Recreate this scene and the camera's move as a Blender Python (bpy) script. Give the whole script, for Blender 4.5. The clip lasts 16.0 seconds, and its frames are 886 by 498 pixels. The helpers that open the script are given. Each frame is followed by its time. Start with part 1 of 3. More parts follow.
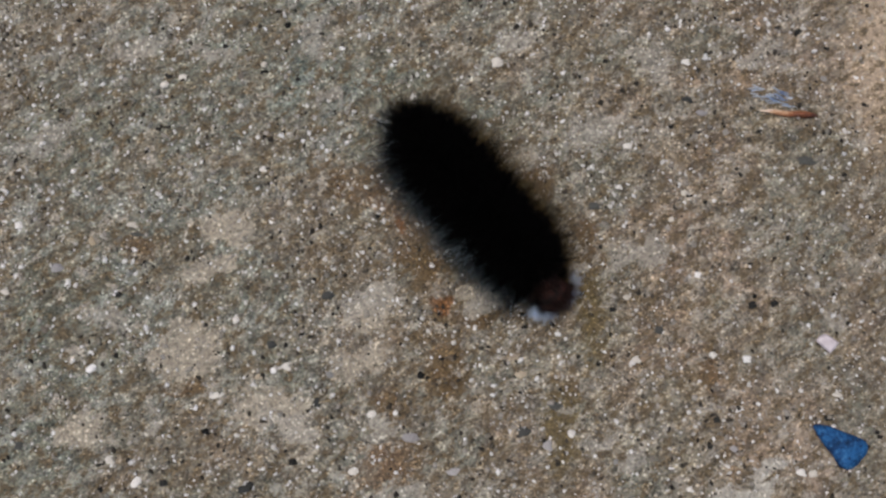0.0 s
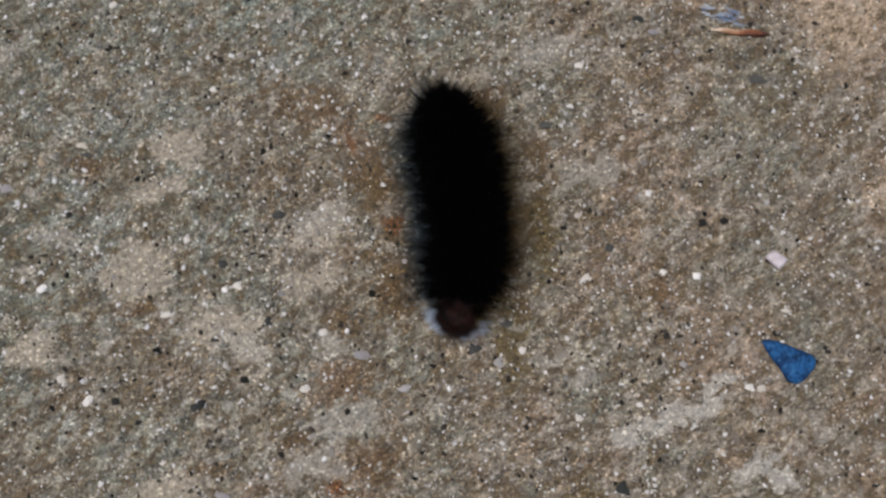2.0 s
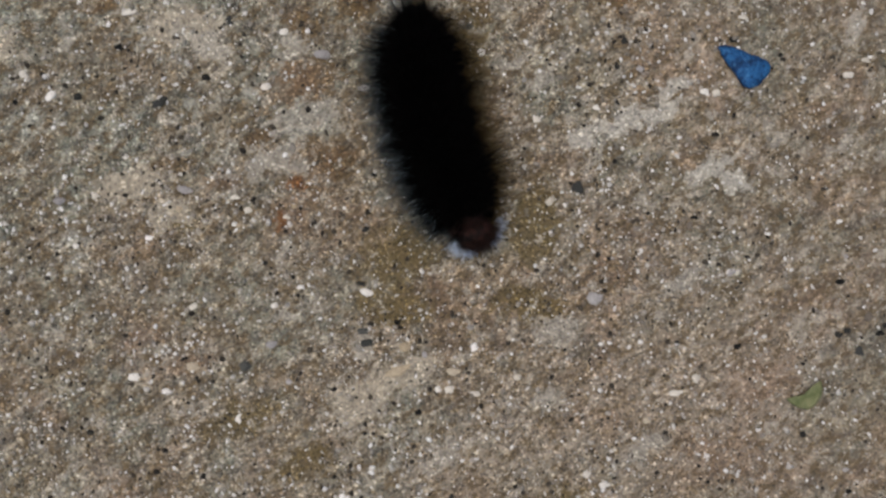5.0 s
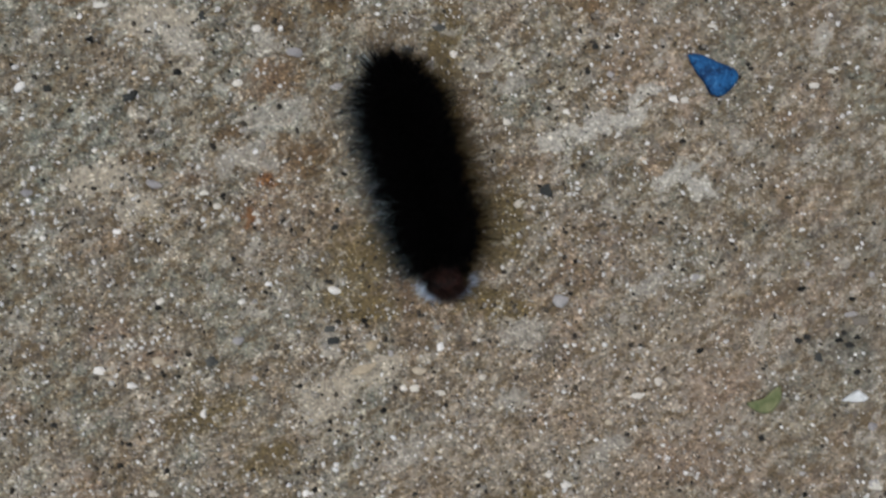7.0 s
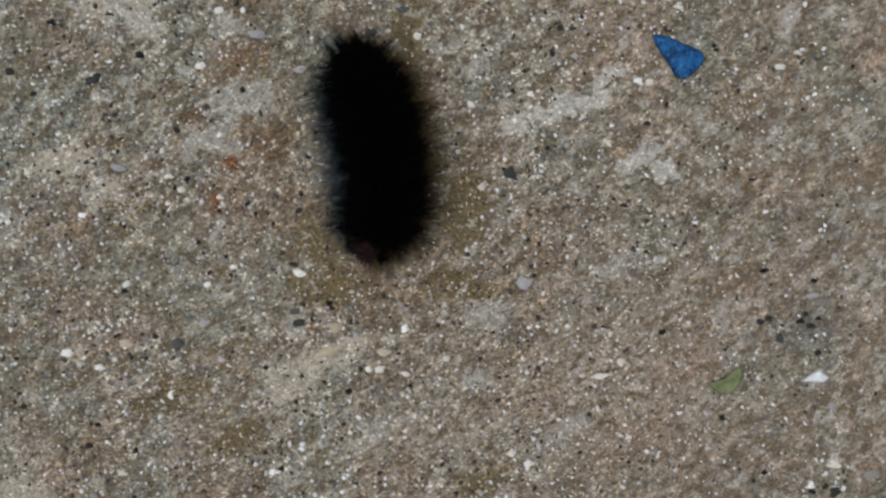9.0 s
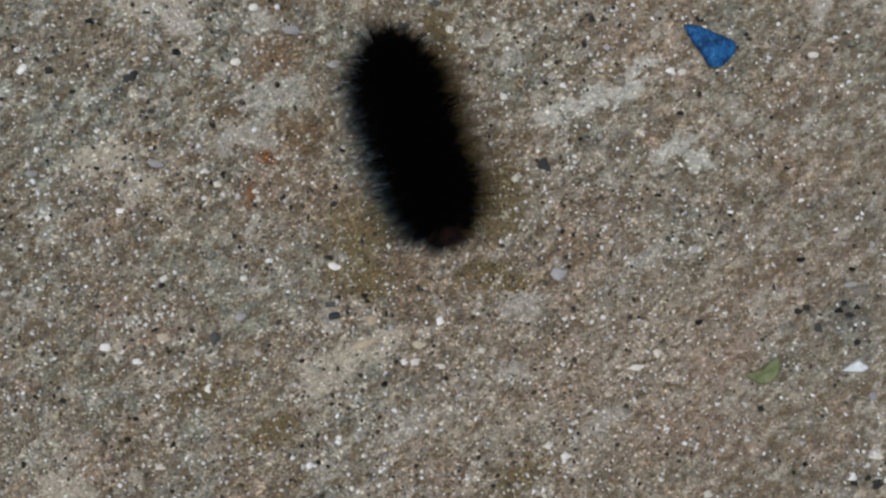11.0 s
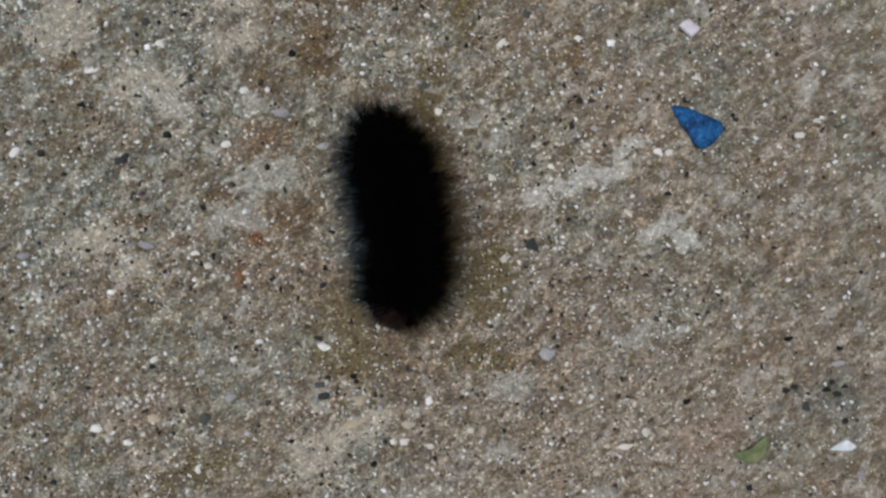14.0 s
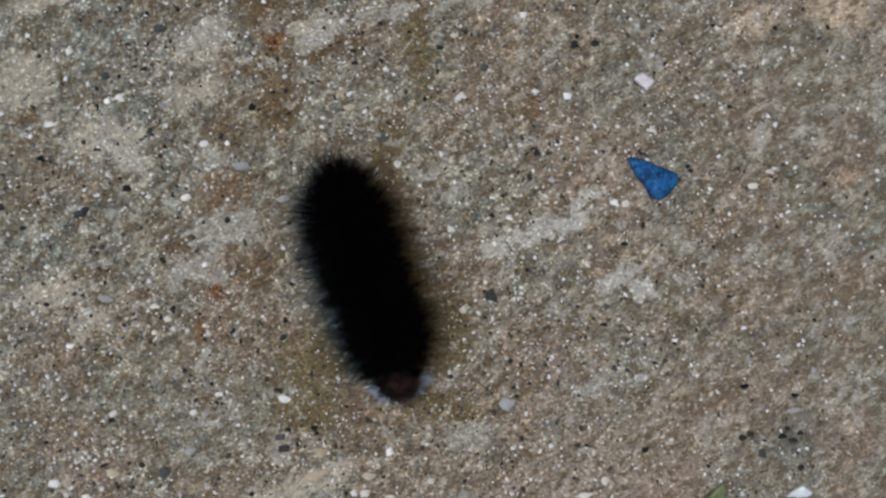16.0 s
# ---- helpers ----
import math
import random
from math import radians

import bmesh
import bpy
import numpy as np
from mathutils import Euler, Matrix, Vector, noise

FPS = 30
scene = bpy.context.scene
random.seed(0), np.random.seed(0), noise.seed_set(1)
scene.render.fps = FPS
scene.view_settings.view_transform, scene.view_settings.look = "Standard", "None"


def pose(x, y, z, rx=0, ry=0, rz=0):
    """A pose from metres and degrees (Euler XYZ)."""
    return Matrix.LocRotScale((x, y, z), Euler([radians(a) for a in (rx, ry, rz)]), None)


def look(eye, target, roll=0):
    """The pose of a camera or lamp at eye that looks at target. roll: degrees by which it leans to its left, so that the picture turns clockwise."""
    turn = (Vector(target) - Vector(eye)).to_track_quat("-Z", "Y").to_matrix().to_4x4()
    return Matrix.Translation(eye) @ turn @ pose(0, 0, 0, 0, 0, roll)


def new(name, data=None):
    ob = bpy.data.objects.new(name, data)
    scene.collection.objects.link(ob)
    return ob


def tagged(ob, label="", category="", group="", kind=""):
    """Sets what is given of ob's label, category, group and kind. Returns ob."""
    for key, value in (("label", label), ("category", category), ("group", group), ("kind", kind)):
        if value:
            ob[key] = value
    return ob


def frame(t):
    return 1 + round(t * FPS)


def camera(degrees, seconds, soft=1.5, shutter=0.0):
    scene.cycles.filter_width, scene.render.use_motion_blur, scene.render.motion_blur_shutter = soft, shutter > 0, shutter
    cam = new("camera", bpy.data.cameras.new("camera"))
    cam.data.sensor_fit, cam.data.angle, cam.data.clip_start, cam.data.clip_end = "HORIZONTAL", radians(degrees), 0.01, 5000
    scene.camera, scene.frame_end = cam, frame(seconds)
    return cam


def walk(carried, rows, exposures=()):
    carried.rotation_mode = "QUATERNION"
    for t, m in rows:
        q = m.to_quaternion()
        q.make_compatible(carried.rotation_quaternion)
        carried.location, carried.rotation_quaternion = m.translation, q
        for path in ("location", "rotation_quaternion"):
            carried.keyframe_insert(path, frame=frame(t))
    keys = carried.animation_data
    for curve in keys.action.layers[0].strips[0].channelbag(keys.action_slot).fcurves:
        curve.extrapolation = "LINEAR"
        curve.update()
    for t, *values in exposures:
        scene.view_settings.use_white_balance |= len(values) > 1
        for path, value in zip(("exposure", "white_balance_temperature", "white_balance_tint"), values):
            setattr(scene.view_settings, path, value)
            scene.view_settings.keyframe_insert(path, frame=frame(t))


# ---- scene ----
cam = camera(55, 16.0, soft=2.5, shutter=0.3)
walk(cam, [
    (0.0, pose(-0.01388, 0.05095, 0.14337, 6.188, -0.711, -1.054)),
    (0.2, pose(-0.01370, 0.05205, 0.14348, 6.188, -0.818, -1.197)),
    (0.5, pose(-0.01225, 0.05174, 0.14361, 6.514, -0.732, -1.472)),
    (0.7, pose(-0.01243, 0.05134, 0.14374, 6.822, -1.089, -1.264)),
    (1.0, pose(-0.01048, 0.05149, 0.14380, 5.922, -1.067, -1.150)),
    (1.2, pose(-0.00991, 0.04906, 0.14335, 5.997, -1.215, -1.247)),
    (1.5, pose(-0.01177, 0.04489, 0.14274, 5.995, -0.940, -1.309)),
    (1.7, pose(-0.01101, 0.04380, 0.14293, 5.119, -1.409, -1.392)),
    (2.0, pose(-0.00707, 0.04007, 0.14261, 5.042, -1.161, -1.416)),
    (2.2, pose(-0.00703, 0.03778, 0.14249, 5.498, -0.966, -1.421)),
    (2.5, pose(-0.00821, 0.03602, 0.14205, 4.883, -1.424, -1.543)),
    (2.7, pose(-0.00744, 0.03456, 0.14230, 5.445, -1.141, -1.497)),
    (3.0, pose(-0.00566, 0.03778, 0.14261, 4.989, -1.410, -1.670)),
    (3.2, pose(-0.00572, 0.03721, 0.14253, 4.720, -0.722, -1.615)),
    (3.4, pose(-0.00600, 0.02934, 0.14169, 6.329, -1.186, -1.481)),
    (3.5, pose(-0.00286, 0.02022, 0.14127, 5.758, -1.484, -1.571)),
    (3.7, pose(-0.00113, 0.01488, 0.14118, 2.559, -1.580, -1.228)),
    (4.0, pose(0.00030, 0.01463, 0.14186, 2.571, -1.711, -1.715)),
    (4.2, pose(-0.00364, 0.00890, 0.14167, 3.145, -1.622, -1.583)),
    (6.3, pose(0.00152, -0.00429, 0.14383, -2.116, -2.442, -0.151)),
    (6.5, pose(0.00225, -0.00388, 0.14362, -0.801, -2.838, 0.009)),
    (6.7, pose(0.00340, -0.00234, 0.14353, 0.081, -3.502, 0.081)),
    (7.0, pose(-0.00039, -0.00021, 0.14343, 1.001, -3.038, 0.146)),
    (7.2, pose(-0.00115, 0.00358, 0.14380, -0.643, -2.840, 0.246)),
    (7.5, pose(0.00197, 0.00212, 0.14405, -0.343, -2.804, 0.091)),
    (7.7, pose(0.00181, 0.00123, 0.14426, -0.160, -2.660, 0.012)),
    (8.0, pose(0.00212, -0.00015, 0.14407, -0.447, -2.904, -0.001)),
    (8.2, pose(0.00336, -0.00173, 0.14416, -0.107, -3.035, -0.129)),
    (8.5, pose(0.00406, -0.00141, 0.14428, 0.419, -3.311, -0.190)),
    (8.7, pose(0.00457, -0.00104, 0.14447, 0.071, -3.117, -0.205)),
    (9.0, pose(0.00577, 0.00299, 0.14462, -1.424, -2.984, 0.094)),
    (9.2, pose(0.00091, -0.00154, 0.14406, -0.133, -2.954, 0.082)),
    (11.3, pose(0.00425, -0.00129, 0.14514, -0.248, -1.702, -0.656)),
    (11.5, pose(0.00701, -0.00063, 0.14537, -0.678, -1.761, -0.702)),
    (11.7, pose(0.00657, -0.00226, 0.14512, -0.403, -1.856, -0.703)),
    (12.0, pose(0.00670, 0.00023, 0.14529, -0.609, -1.683, -0.446)),
    (12.2, pose(0.00676, 0.00106, 0.14558, -0.892, -1.606, -0.402)),
    (12.5, pose(0.00908, 0.00159, 0.14552, -0.387, -1.895, -0.282)),
    (12.7, pose(0.00680, 0.00047, 0.14520, 0.599, -1.980, -0.608)),
    (13.0, pose(0.00550, 0.00142, 0.14524, 0.777, -1.951, -0.526)),
    (13.2, pose(0.00320, 0.00567, 0.14516, -0.162, -1.718, -0.380)),
    (13.5, pose(0.00486, 0.00697, 0.14546, 0.268, -1.663, -0.563)),
    (13.7, pose(0.00469, 0.00738, 0.14542, 0.634, -1.964, -0.585)),
    (14.0, pose(0.00537, 0.01091, 0.14570, 0.364, -1.614, -0.579)),
    (14.2, pose(0.00537, 0.01320, 0.14574, 0.625, -2.497, -0.742)),
    (14.5, pose(0.00375, 0.01462, 0.14613, 1.557, -1.835, -0.747)),
    (14.7, pose(0.00264, 0.01681, 0.14623, 1.421, -2.425, -0.628)),
    (15.0, pose(0.00680, 0.01953, 0.14681, 1.303, -1.953, -0.359)),
    (15.2, pose(0.00914, 0.01928, 0.14721, 1.354, -2.827, -0.187)),
    (15.5, pose(0.01074, 0.01721, 0.14742, 1.538, -2.888, -0.584)),
    (15.7, pose(0.01118, 0.01626, 0.14680, 1.872, -2.051, -0.765)),
    (16.0, pose(0.00921, 0.01675, 0.14716, 1.519, -2.839, -0.898)),
], exposures=[(0.0, 0.085, 6270, 7.5), (3.0, 0.085, 6230, 7), (4.0, 0.08, 6430, 6.5), (6.5, 0.08, 6290, 4), (7.2, 0.1, 6040, 2), (11.3, 0.1, 5950, 1.6), (16.0, 0.1, 5870, 1.4)])

# ---- light: open shade under a bright overcast sky ----
world = bpy.data.worlds.new("overcast_sky")
scene.world = world
world.use_nodes = True
wn, wl = world.node_tree.nodes, world.node_tree.links
sky = wn.new("ShaderNodeTexSky")
sky.sky_type, sky.sun_disc = "NISHITA", False
sky.sun_elevation, sky.sun_rotation = radians(77), radians(-62)
sky.air_density, sky.dust_density, sky.ozone_density = 0.8, 6.0, 0.4
wl.new(sky.outputs[0], wn["Background"].inputs[0])
wn["Background"].inputs[1].default_value = 0.13
sun = new("sun", bpy.data.lights.new("sun", "SUN"))
sun.data.energy, sun.data.angle, sun.data.color = 0.7, radians(70), (1.0, 0.93, 0.84)
sun.matrix_world = look((-0.19, 0.1, 0.97), (0, 0, 0))

MM = 0.001


# ---- shader helpers ----
def material(name, rough=0.8, colour=None, spec=0.3):
    m = bpy.data.materials.new(name)
    m.use_nodes = True
    p = m.node_tree.nodes["Principled BSDF"]
    p.inputs["Roughness"].default_value = rough
    p.inputs["Specular IOR Level"].default_value = spec
    if colour:
        p.inputs["Base Color"].default_value = (*colour, 1)
    return m, m.node_tree, p


def ramp(nt, stops, fac, constant=False):
    n = nt.nodes.new("ShaderNodeValToRGB")
    n.color_ramp.interpolation = "CONSTANT" if constant else "LINEAR"
    while len(n.color_ramp.elements) < len(stops):
        n.color_ramp.elements.new(0.5)
    for e, (at, c) in zip(n.color_ramp.elements, stops):
        e.position, e.color = at, (*c, 1) if len(c) == 3 else c
    nt.links.new(fac, n.inputs[0])
    return n.outputs[0]


def noise_tex(nt, vec, scale, detail=3.0, rough=0.55):
    n = nt.nodes.new("ShaderNodeTexNoise")
    n.inputs["Scale"].default_value, n.inputs["Detail"].default_value = scale, detail
    n.inputs["Roughness"].default_value = rough
    nt.links.new(vec, n.inputs["Vector"])
    return n


def calc(nt, op, a, b=None, clamp=False):
    n = nt.nodes.new("ShaderNodeMath")
    n.operation, n.use_clamp = op, clamp
    for i, v in enumerate((a, b)):
        if v is None:
            continue
        if isinstance(v, (int, float)):
            n.inputs[i].default_value = v
        else:
            nt.links.new(v, n.inputs[i])
    return n.outputs[0]


def mix(nt, fac, a, b, blend="MIX"):
    n = nt.nodes.new("ShaderNodeMix")
    n.data_type, n.blend_type = "RGBA", blend
    for i, v in ((0, fac), (6, a), (7, b)):
        if isinstance(v, (int, float)):
            n.inputs[i].default_value = v
        elif isinstance(v, tuple):
            n.inputs[i].default_value = (*v, 1)
        else:
            nt.links.new(v, n.inputs[i])
    return n.outputs[2]


def bump(nt, p, height, strength, distance):
    n = nt.nodes.new("ShaderNodeBump")
    n.inputs["Strength"].default_value, n.inputs["Distance"].default_value = strength, distance
    nt.links.new(height, n.inputs["Height"])
    nt.links.new(n.outputs[0], p.inputs["Normal"])


def object_coords(nt):
    return nt.nodes.new("ShaderNodeTexCoord").outputs["Object"]


# ---- the worn concrete: where its skin, stains and rust lie (millimetres: x, y, half length, half width; degrees) ----
CREAM_SKIN = [
    (-48, 71, 4.6, 3.8, 0), (-51, 63, 4.0, 1.2, 20), (-54, 48, 4.6, 3.2, 10), (-41, 40, 6.9, 4.0, -15), (-37, 36, 5.0, 2.1, -35), (-73, 37, 4.4, 2.3, 0),
    (-24, 57, 4.3, 3.2, 20), (-26, 48, 5.2, 2.7, 15), (-5, 59, 5.5, 2.3, 25), (-52, 64, 4.5, 1.0, 15), (-5, 78, 8.0, 3.2, 30), (7, 68, 2.3, 3.8, 0),
    (-50, 14, 5.9, 3.1, 15), (-43, 8, 3.8, 2.1, 30), (-4, -18, 4.3, 1.7, 20), (-57, -42, 5.7, 2.9, 0), (-11, -22, 5.9, 3.4, 30), (-55, 50, 5.7, 4.5, 20),
]
GREY_SKIN = [
    (-63, 103, 5.9, 2.5, 15), (-51, 101, 5.5, 1.7, -15), (-33, 104, 2.7, 4.2, 0), (-31, 94, 2.1, 1.5, 0), (-80, 86, 5.7, 2.7, 20), (-67, 55, 3.8, 1.9, 0),
    (-61, 38, 3.4, 1.4, 20), (25, 99, 4.4, 4.2, 60), (20, 65, 6.7, 1.9, 35), (2, 102, 3.6, 2.3, 0), (44, 99, 4.4, 2.1, 20), (-38, 37, 5.7, 2.9, -20),
    (-21, 25, 5.9, 3.4, 25), (-27, 17, 7.5, 3.3, 20), (21, -11, 4.2, 2.9, 10), (43, -4, 4.4, 1.3, 30),
    (19, -23, 3.8, 1.7, 0),
]
GREY_SKIN += [
    (-24, 59, 4.9, 2.9, 30), (9, 62, 6.3, 2.1, 15), (-4, 58, 6.3, 1.6, 35), (73, 39, 3.1, 2.0, 20), (24, 65, 4.0, 2.7, 20), (20, 31, 3.6, 1.5, 20),
    (-12, -15, 1.7, 3.6, 0), (-23, 36, 3.4, 3.4, 0), (13, 34, 4.2, 1.3, 0), (7, 39, 2.5, 1.1, 0), (35, -32, 4.8, 2.4, 30),
    (15, 87, 5.7, 2.4, 30), (1, -32, 4.2, 2.2, 40),
]
BRIGHT_SKIN = [
    (27, 21.4, 4.6, 1.6, 32), (38, 24.4, 4.4, 1.5, 22), (47, 15, 3.9, 1.7, 20), (51, 13, 3.7, 1.5, -20), (32.5, 23, 4.6, 1.8, 28), (42, 29, 4.0, 1.2, 30),
]
BROWN_STAIN = [
    (-25, 77, 8.1, 3.6, -20), (-17, 67, 5.0, 4.4, 0), (-14, 63, 3.4, 3.4, 0), (-12, 46, 3.4, 7.1, 0), (-21, 40, 3.0, 2.9, 0), (-55, 44, 4.2, 1.0, 0),
    (-5, 55, 6.7, 1.9, 10), (-63, 68, 4.2, 2.3, 0), (13, 67, 2.9, 5.0, 0), (5, 78, 3.2, 2.9, -40), (32, 45, 1.9, 4.2, 0),
    (-20, 32, 5.3, 4.0, 0), (-16, 18, 4.9, 3.8, 0), (-43, 17, 4.2, 2.3, 0), (-28, 22, 3.2, 1.7, 20),
]
# olive stains; those beside the caterpillar's track also paint its contact shade
OLIVE_STAIN_SHADE = [
    (13, 54, 2.8, 7.6, 0), (7, 36, 3.0, 6.2, 0), (-5.5, 1, 7.0, 5.0, 20), (15, 4, 2.6, 5.0, 10), (-7, -7, 6.3, 3.4, 0), (18, 7, 3.6, 5.9, 0), (16, -7, 5.9, 2.5, 0),
    (-23, -33, 6.3, 2.7, 20), (-42, 7, 3.3, 1.9, 0), (-32, -25, 5.7, 2.4, 20), (21, -41, 5.7, 2.9, 20),
]
RED_STAIN = [
    (-24, 30, 5.7, 2.9, 20), (-36, 15, 3.3, 1.7, 20), (-23, 9, 4.2, 3.8, 0), (-42, -16, 5.4, 2.3, 15), (55, -22, 7.7, 3.3, 0),
    (48, -33, 8.6, 4.8, 0), (76, 49, 2.9, 2.5, 0), (-47, -11, 3.8, 1.9, 0), (-20, 73, 5.7, 2.5, -30),
]
RUST_STAIN = [
    (-12, 56, 2.1, 1.7, 40), (-23, 14, 2.1, 1.4, 30), (-22, 14, 1.9, 1.2, 0), (-13, 76, 1.1, 0.9, 0), (-25, 8, 1.3, 2.1, 0), (-19, 71, 1.6, 1.1, -30),
]
TAN_STAIN = [
    (67, 98, 9.0, 19.0, 0), (45, 32, 7.6, 5.7, 0), (39, 38, 5.7, 5.7, 0), (88, 62, 5.9, 3.9, 0), (72, 61, 4.9, 2.9, 10),
]
SLATE_STAIN = [
    (25, -13, 2.3, 3.3, 0), (77, -14, 5.5, 4.2, 20), (25, 11, 1.7, 1.1, 0), (-20, 68, 1.9, 1.1, 0), (1, -25, 1.3, 1.9, 0),
]
OCHRE_STAIN = [(-16, 64, 4.0, 3.2, -40), (-8, 60.5, 4.0, 2.2, -30), (-2, 55.5, 5.5, 2.0, 10), (-14, 53, 4.0, 3.0, 60), (-11, 45, 2.4, 4.4, 0), (12, 60, 2.2, 7.0, 0), (8, 43, 2.2, 3.4, 0)]
WARM_SIDE = [(43, -24, 28, 21, 0), (14, -34, 22, 11, 0)]
SMOOTH_SIDE = (100, 15, 52, 130, 0)
SMOOTH_CORNER = (67, 100, 11, 20, 0)


def spots(nt, vec, areas):
    """How near a place is to the middle of one of these areas, 0 to 1."""
    best = None
    for x, y, a, b, turn in areas:
        m = nt.nodes.new("ShaderNodeMapping")
        m.vector_type = "TEXTURE"
        m.inputs["Location"].default_value = (x * MM, y * MM, 0)
        m.inputs["Rotation"].default_value = (0, 0, radians(turn))
        m.inputs["Scale"].default_value = (a * MM * 1.35, b * MM * 1.35, 1)
        nt.links.new(vec, m.inputs[0])
        g = nt.nodes.new("ShaderNodeTexGradient")
        g.gradient_type = "SPHERICAL"
        nt.links.new(m.outputs[0], g.inputs[0])
        best = g.outputs["Fac"] if best is None else calc(nt, "MAXIMUM", best, g.outputs["Fac"])
    return best


def weathering_group():
    """The colour of the cement paste from place to place: mottling, skin, stains and rust, shared by the paste and the sand that it coats."""
    nt = bpy.data.node_groups.new("weathering", "ShaderNodeTree")
    nt.interface.new_socket("Place", in_out="INPUT", socket_type="NodeSocketVector")
    nt.interface.new_socket("Colour", in_out="OUTPUT", socket_type="NodeSocketColor")
    nt.interface.new_socket("Skin", in_out="OUTPUT", socket_type="NodeSocketFloat")
    co = nt.nodes.new("NodeGroupInput").outputs[0]
    out = nt.nodes.new("NodeGroupOutput")
    warp = noise_tex(nt, co, 150, 6, 0.7)
    off = nt.nodes.new("ShaderNodeVectorMath")
    off.operation = "MULTIPLY_ADD"
    nt.links.new(warp.outputs["Color"], off.inputs[0])
    off.inputs[1].default_value = (0.010, 0.010, 0)
    off.inputs[2].default_value = (-0.005, -0.005, 0)
    add = nt.nodes.new("ShaderNodeVectorMath")
    nt.links.new(co, add.inputs[0])
    nt.links.new(off.outputs[0], add.inputs[1])
    bent = add.outputs[0]
    # strokes of the trowel: marks are longer one way than the other
    lean = nt.nodes.new("ShaderNodeMapping")
    lean.vector_type = "TEXTURE"
    lean.inputs["Rotation"].default_value = (0, 0, radians(33))
    lean.inputs["Scale"].default_value = (1.4, 0.85, 1)
    nt.links.new(co, lean.inputs[0])
    drawn = lean.outputs[0]
    # cement paste: grey, beige and brown, mottled at three scales
    wide = noise_tex(nt, bent, 55, 6, 0.62).outputs["Fac"]
    mid = noise_tex(nt, drawn, 300, 7, 0.74).outputs["Fac"]
    small = noise_tex(nt, drawn, 760, 5, 0.7).outputs["Fac"]
    base = ramp(nt, [(0.37, (0.085, 0.077, 0.065)), (0.45, (0.165, 0.148, 0.125)), (0.53, (0.22, 0.195, 0.163)), (0.62, (0.36, 0.325, 0.275))], mid)
    base = mix(nt, ramp(nt, [(0.42, (0, 0, 0)), (0.6, (0.7, 0.7, 0.7))], wide), base, mix(nt, 0.6, base, (0.66, 0.55, 0.4), "MULTIPLY"))
    tint = ramp(nt, [(0.36, (0.85, 0.93, 0.93)), (0.5, (0.99, 0.97, 0.93)), (0.64, (1.07, 0.985, 0.88))], noise_tex(nt, bent, 130, 6, 0.7).outputs["Fac"])
    base = mix(nt, 0.9, base, tint, "MULTIPLY")
    drift = ramp(nt, [(0.4, (0.9, 1.0, 1.02)), (0.5, (1.0, 1.0, 1.0)), (0.6, (1.07, 0.975, 0.95))], noise_tex(nt, bent, 48, 5, 0.65).outputs["Fac"])
    base = mix(nt, 1.0, base, drift, "MULTIPLY")
    # small flakes of whole skin, and open pores
    base = mix(nt, ramp(nt, [(0.585, (0, 0, 0)), (0.64, (0.7, 0.7, 0.7))], small), base, (0.36, 0.335, 0.285))
    base = mix(nt, ramp(nt, [(0.355, (0.75, 0.75, 0.75)), (0.41, (0, 0, 0))], small), base, (0.062, 0.054, 0.042))
    # drawn-out scraps of whole skin, and brown hollows between them
    pull = nt.nodes.new("ShaderNodeMapping")
    pull.vector_type = "TEXTURE"
    pull.inputs["Rotation"].default_value = (0, 0, radians(36))
    pull.inputs["Scale"].default_value = (1.9, 0.8, 1)
    nt.links.new(bent, pull.inputs[0])
    scrap = noise_tex(nt, pull.outputs[0], 180, 9, 0.72).outputs["Fac"]
    base = mix(nt, ramp(nt, [(0.525, (0, 0, 0)), (0.61, (0.8, 0.8, 0.8))], scrap), base, mix(nt, mid, (0.2, 0.185, 0.155), (0.47, 0.44, 0.385)))
    base = mix(nt, ramp(nt, [(0.36, (0.65, 0.65, 0.65)), (0.47, (0, 0, 0))], scrap), base, (0.12, 0.088, 0.056))
    # greener and greyer to one side
    base = mix(nt, spots(nt, bent, [(-76, 58, 74, 70, 0), (-40, 96, 60, 34, 0)]), base, mix(nt, 1.0, base, (0.82, 0.97, 1.03), "MULTIPLY"))
    # stains, and contact shade painted in with the olive ones
    patch = noise_tex(nt, drawn, 520, 8, 0.78).outputs["Fac"]
    ragged = calc(nt, "SUBTRACT", patch, 0.5)

    def layer(colour, areas, lo, hi, strength, rag=0.7):
        nonlocal base
        s = calc(nt, "ADD", spots(nt, bent, areas), calc(nt, "MULTIPLY", ragged, rag))
        r = nt.nodes.new("ShaderNodeMapRange")
        nt.links.new(s, r.inputs[0])
        r.inputs[1].default_value, r.inputs[2].default_value, r.inputs[4].default_value = lo, hi, strength
        base = mix(nt, r.outputs[0], base, colour)
        return r.outputs[0]

    layer((0.43, 0.34, 0.25), TAN_STAIN[:1] + TAN_STAIN[3:], 0.08, 0.6, 0.85, 1.6)
    layer((0.24, 0.185, 0.135), TAN_STAIN[1:3], 0.05, 0.7, 0.45, 1.2)
    layer((0.285, 0.24, 0.195), WARM_SIDE, 0.05, 0.7, 0.5, 1.6)
    layer((0.11, 0.067, 0.031), BROWN_STAIN, 0.0, 0.5, 0.78, 3.6)
    layer((0.1, 0.068, 0.033), OCHRE_STAIN, 0.04, 0.45, 0.75, 3.0)
    layer((0.105, 0.08, 0.034), OLIVE_STAIN_SHADE, -0.05, 0.45, 0.88, 3.4)
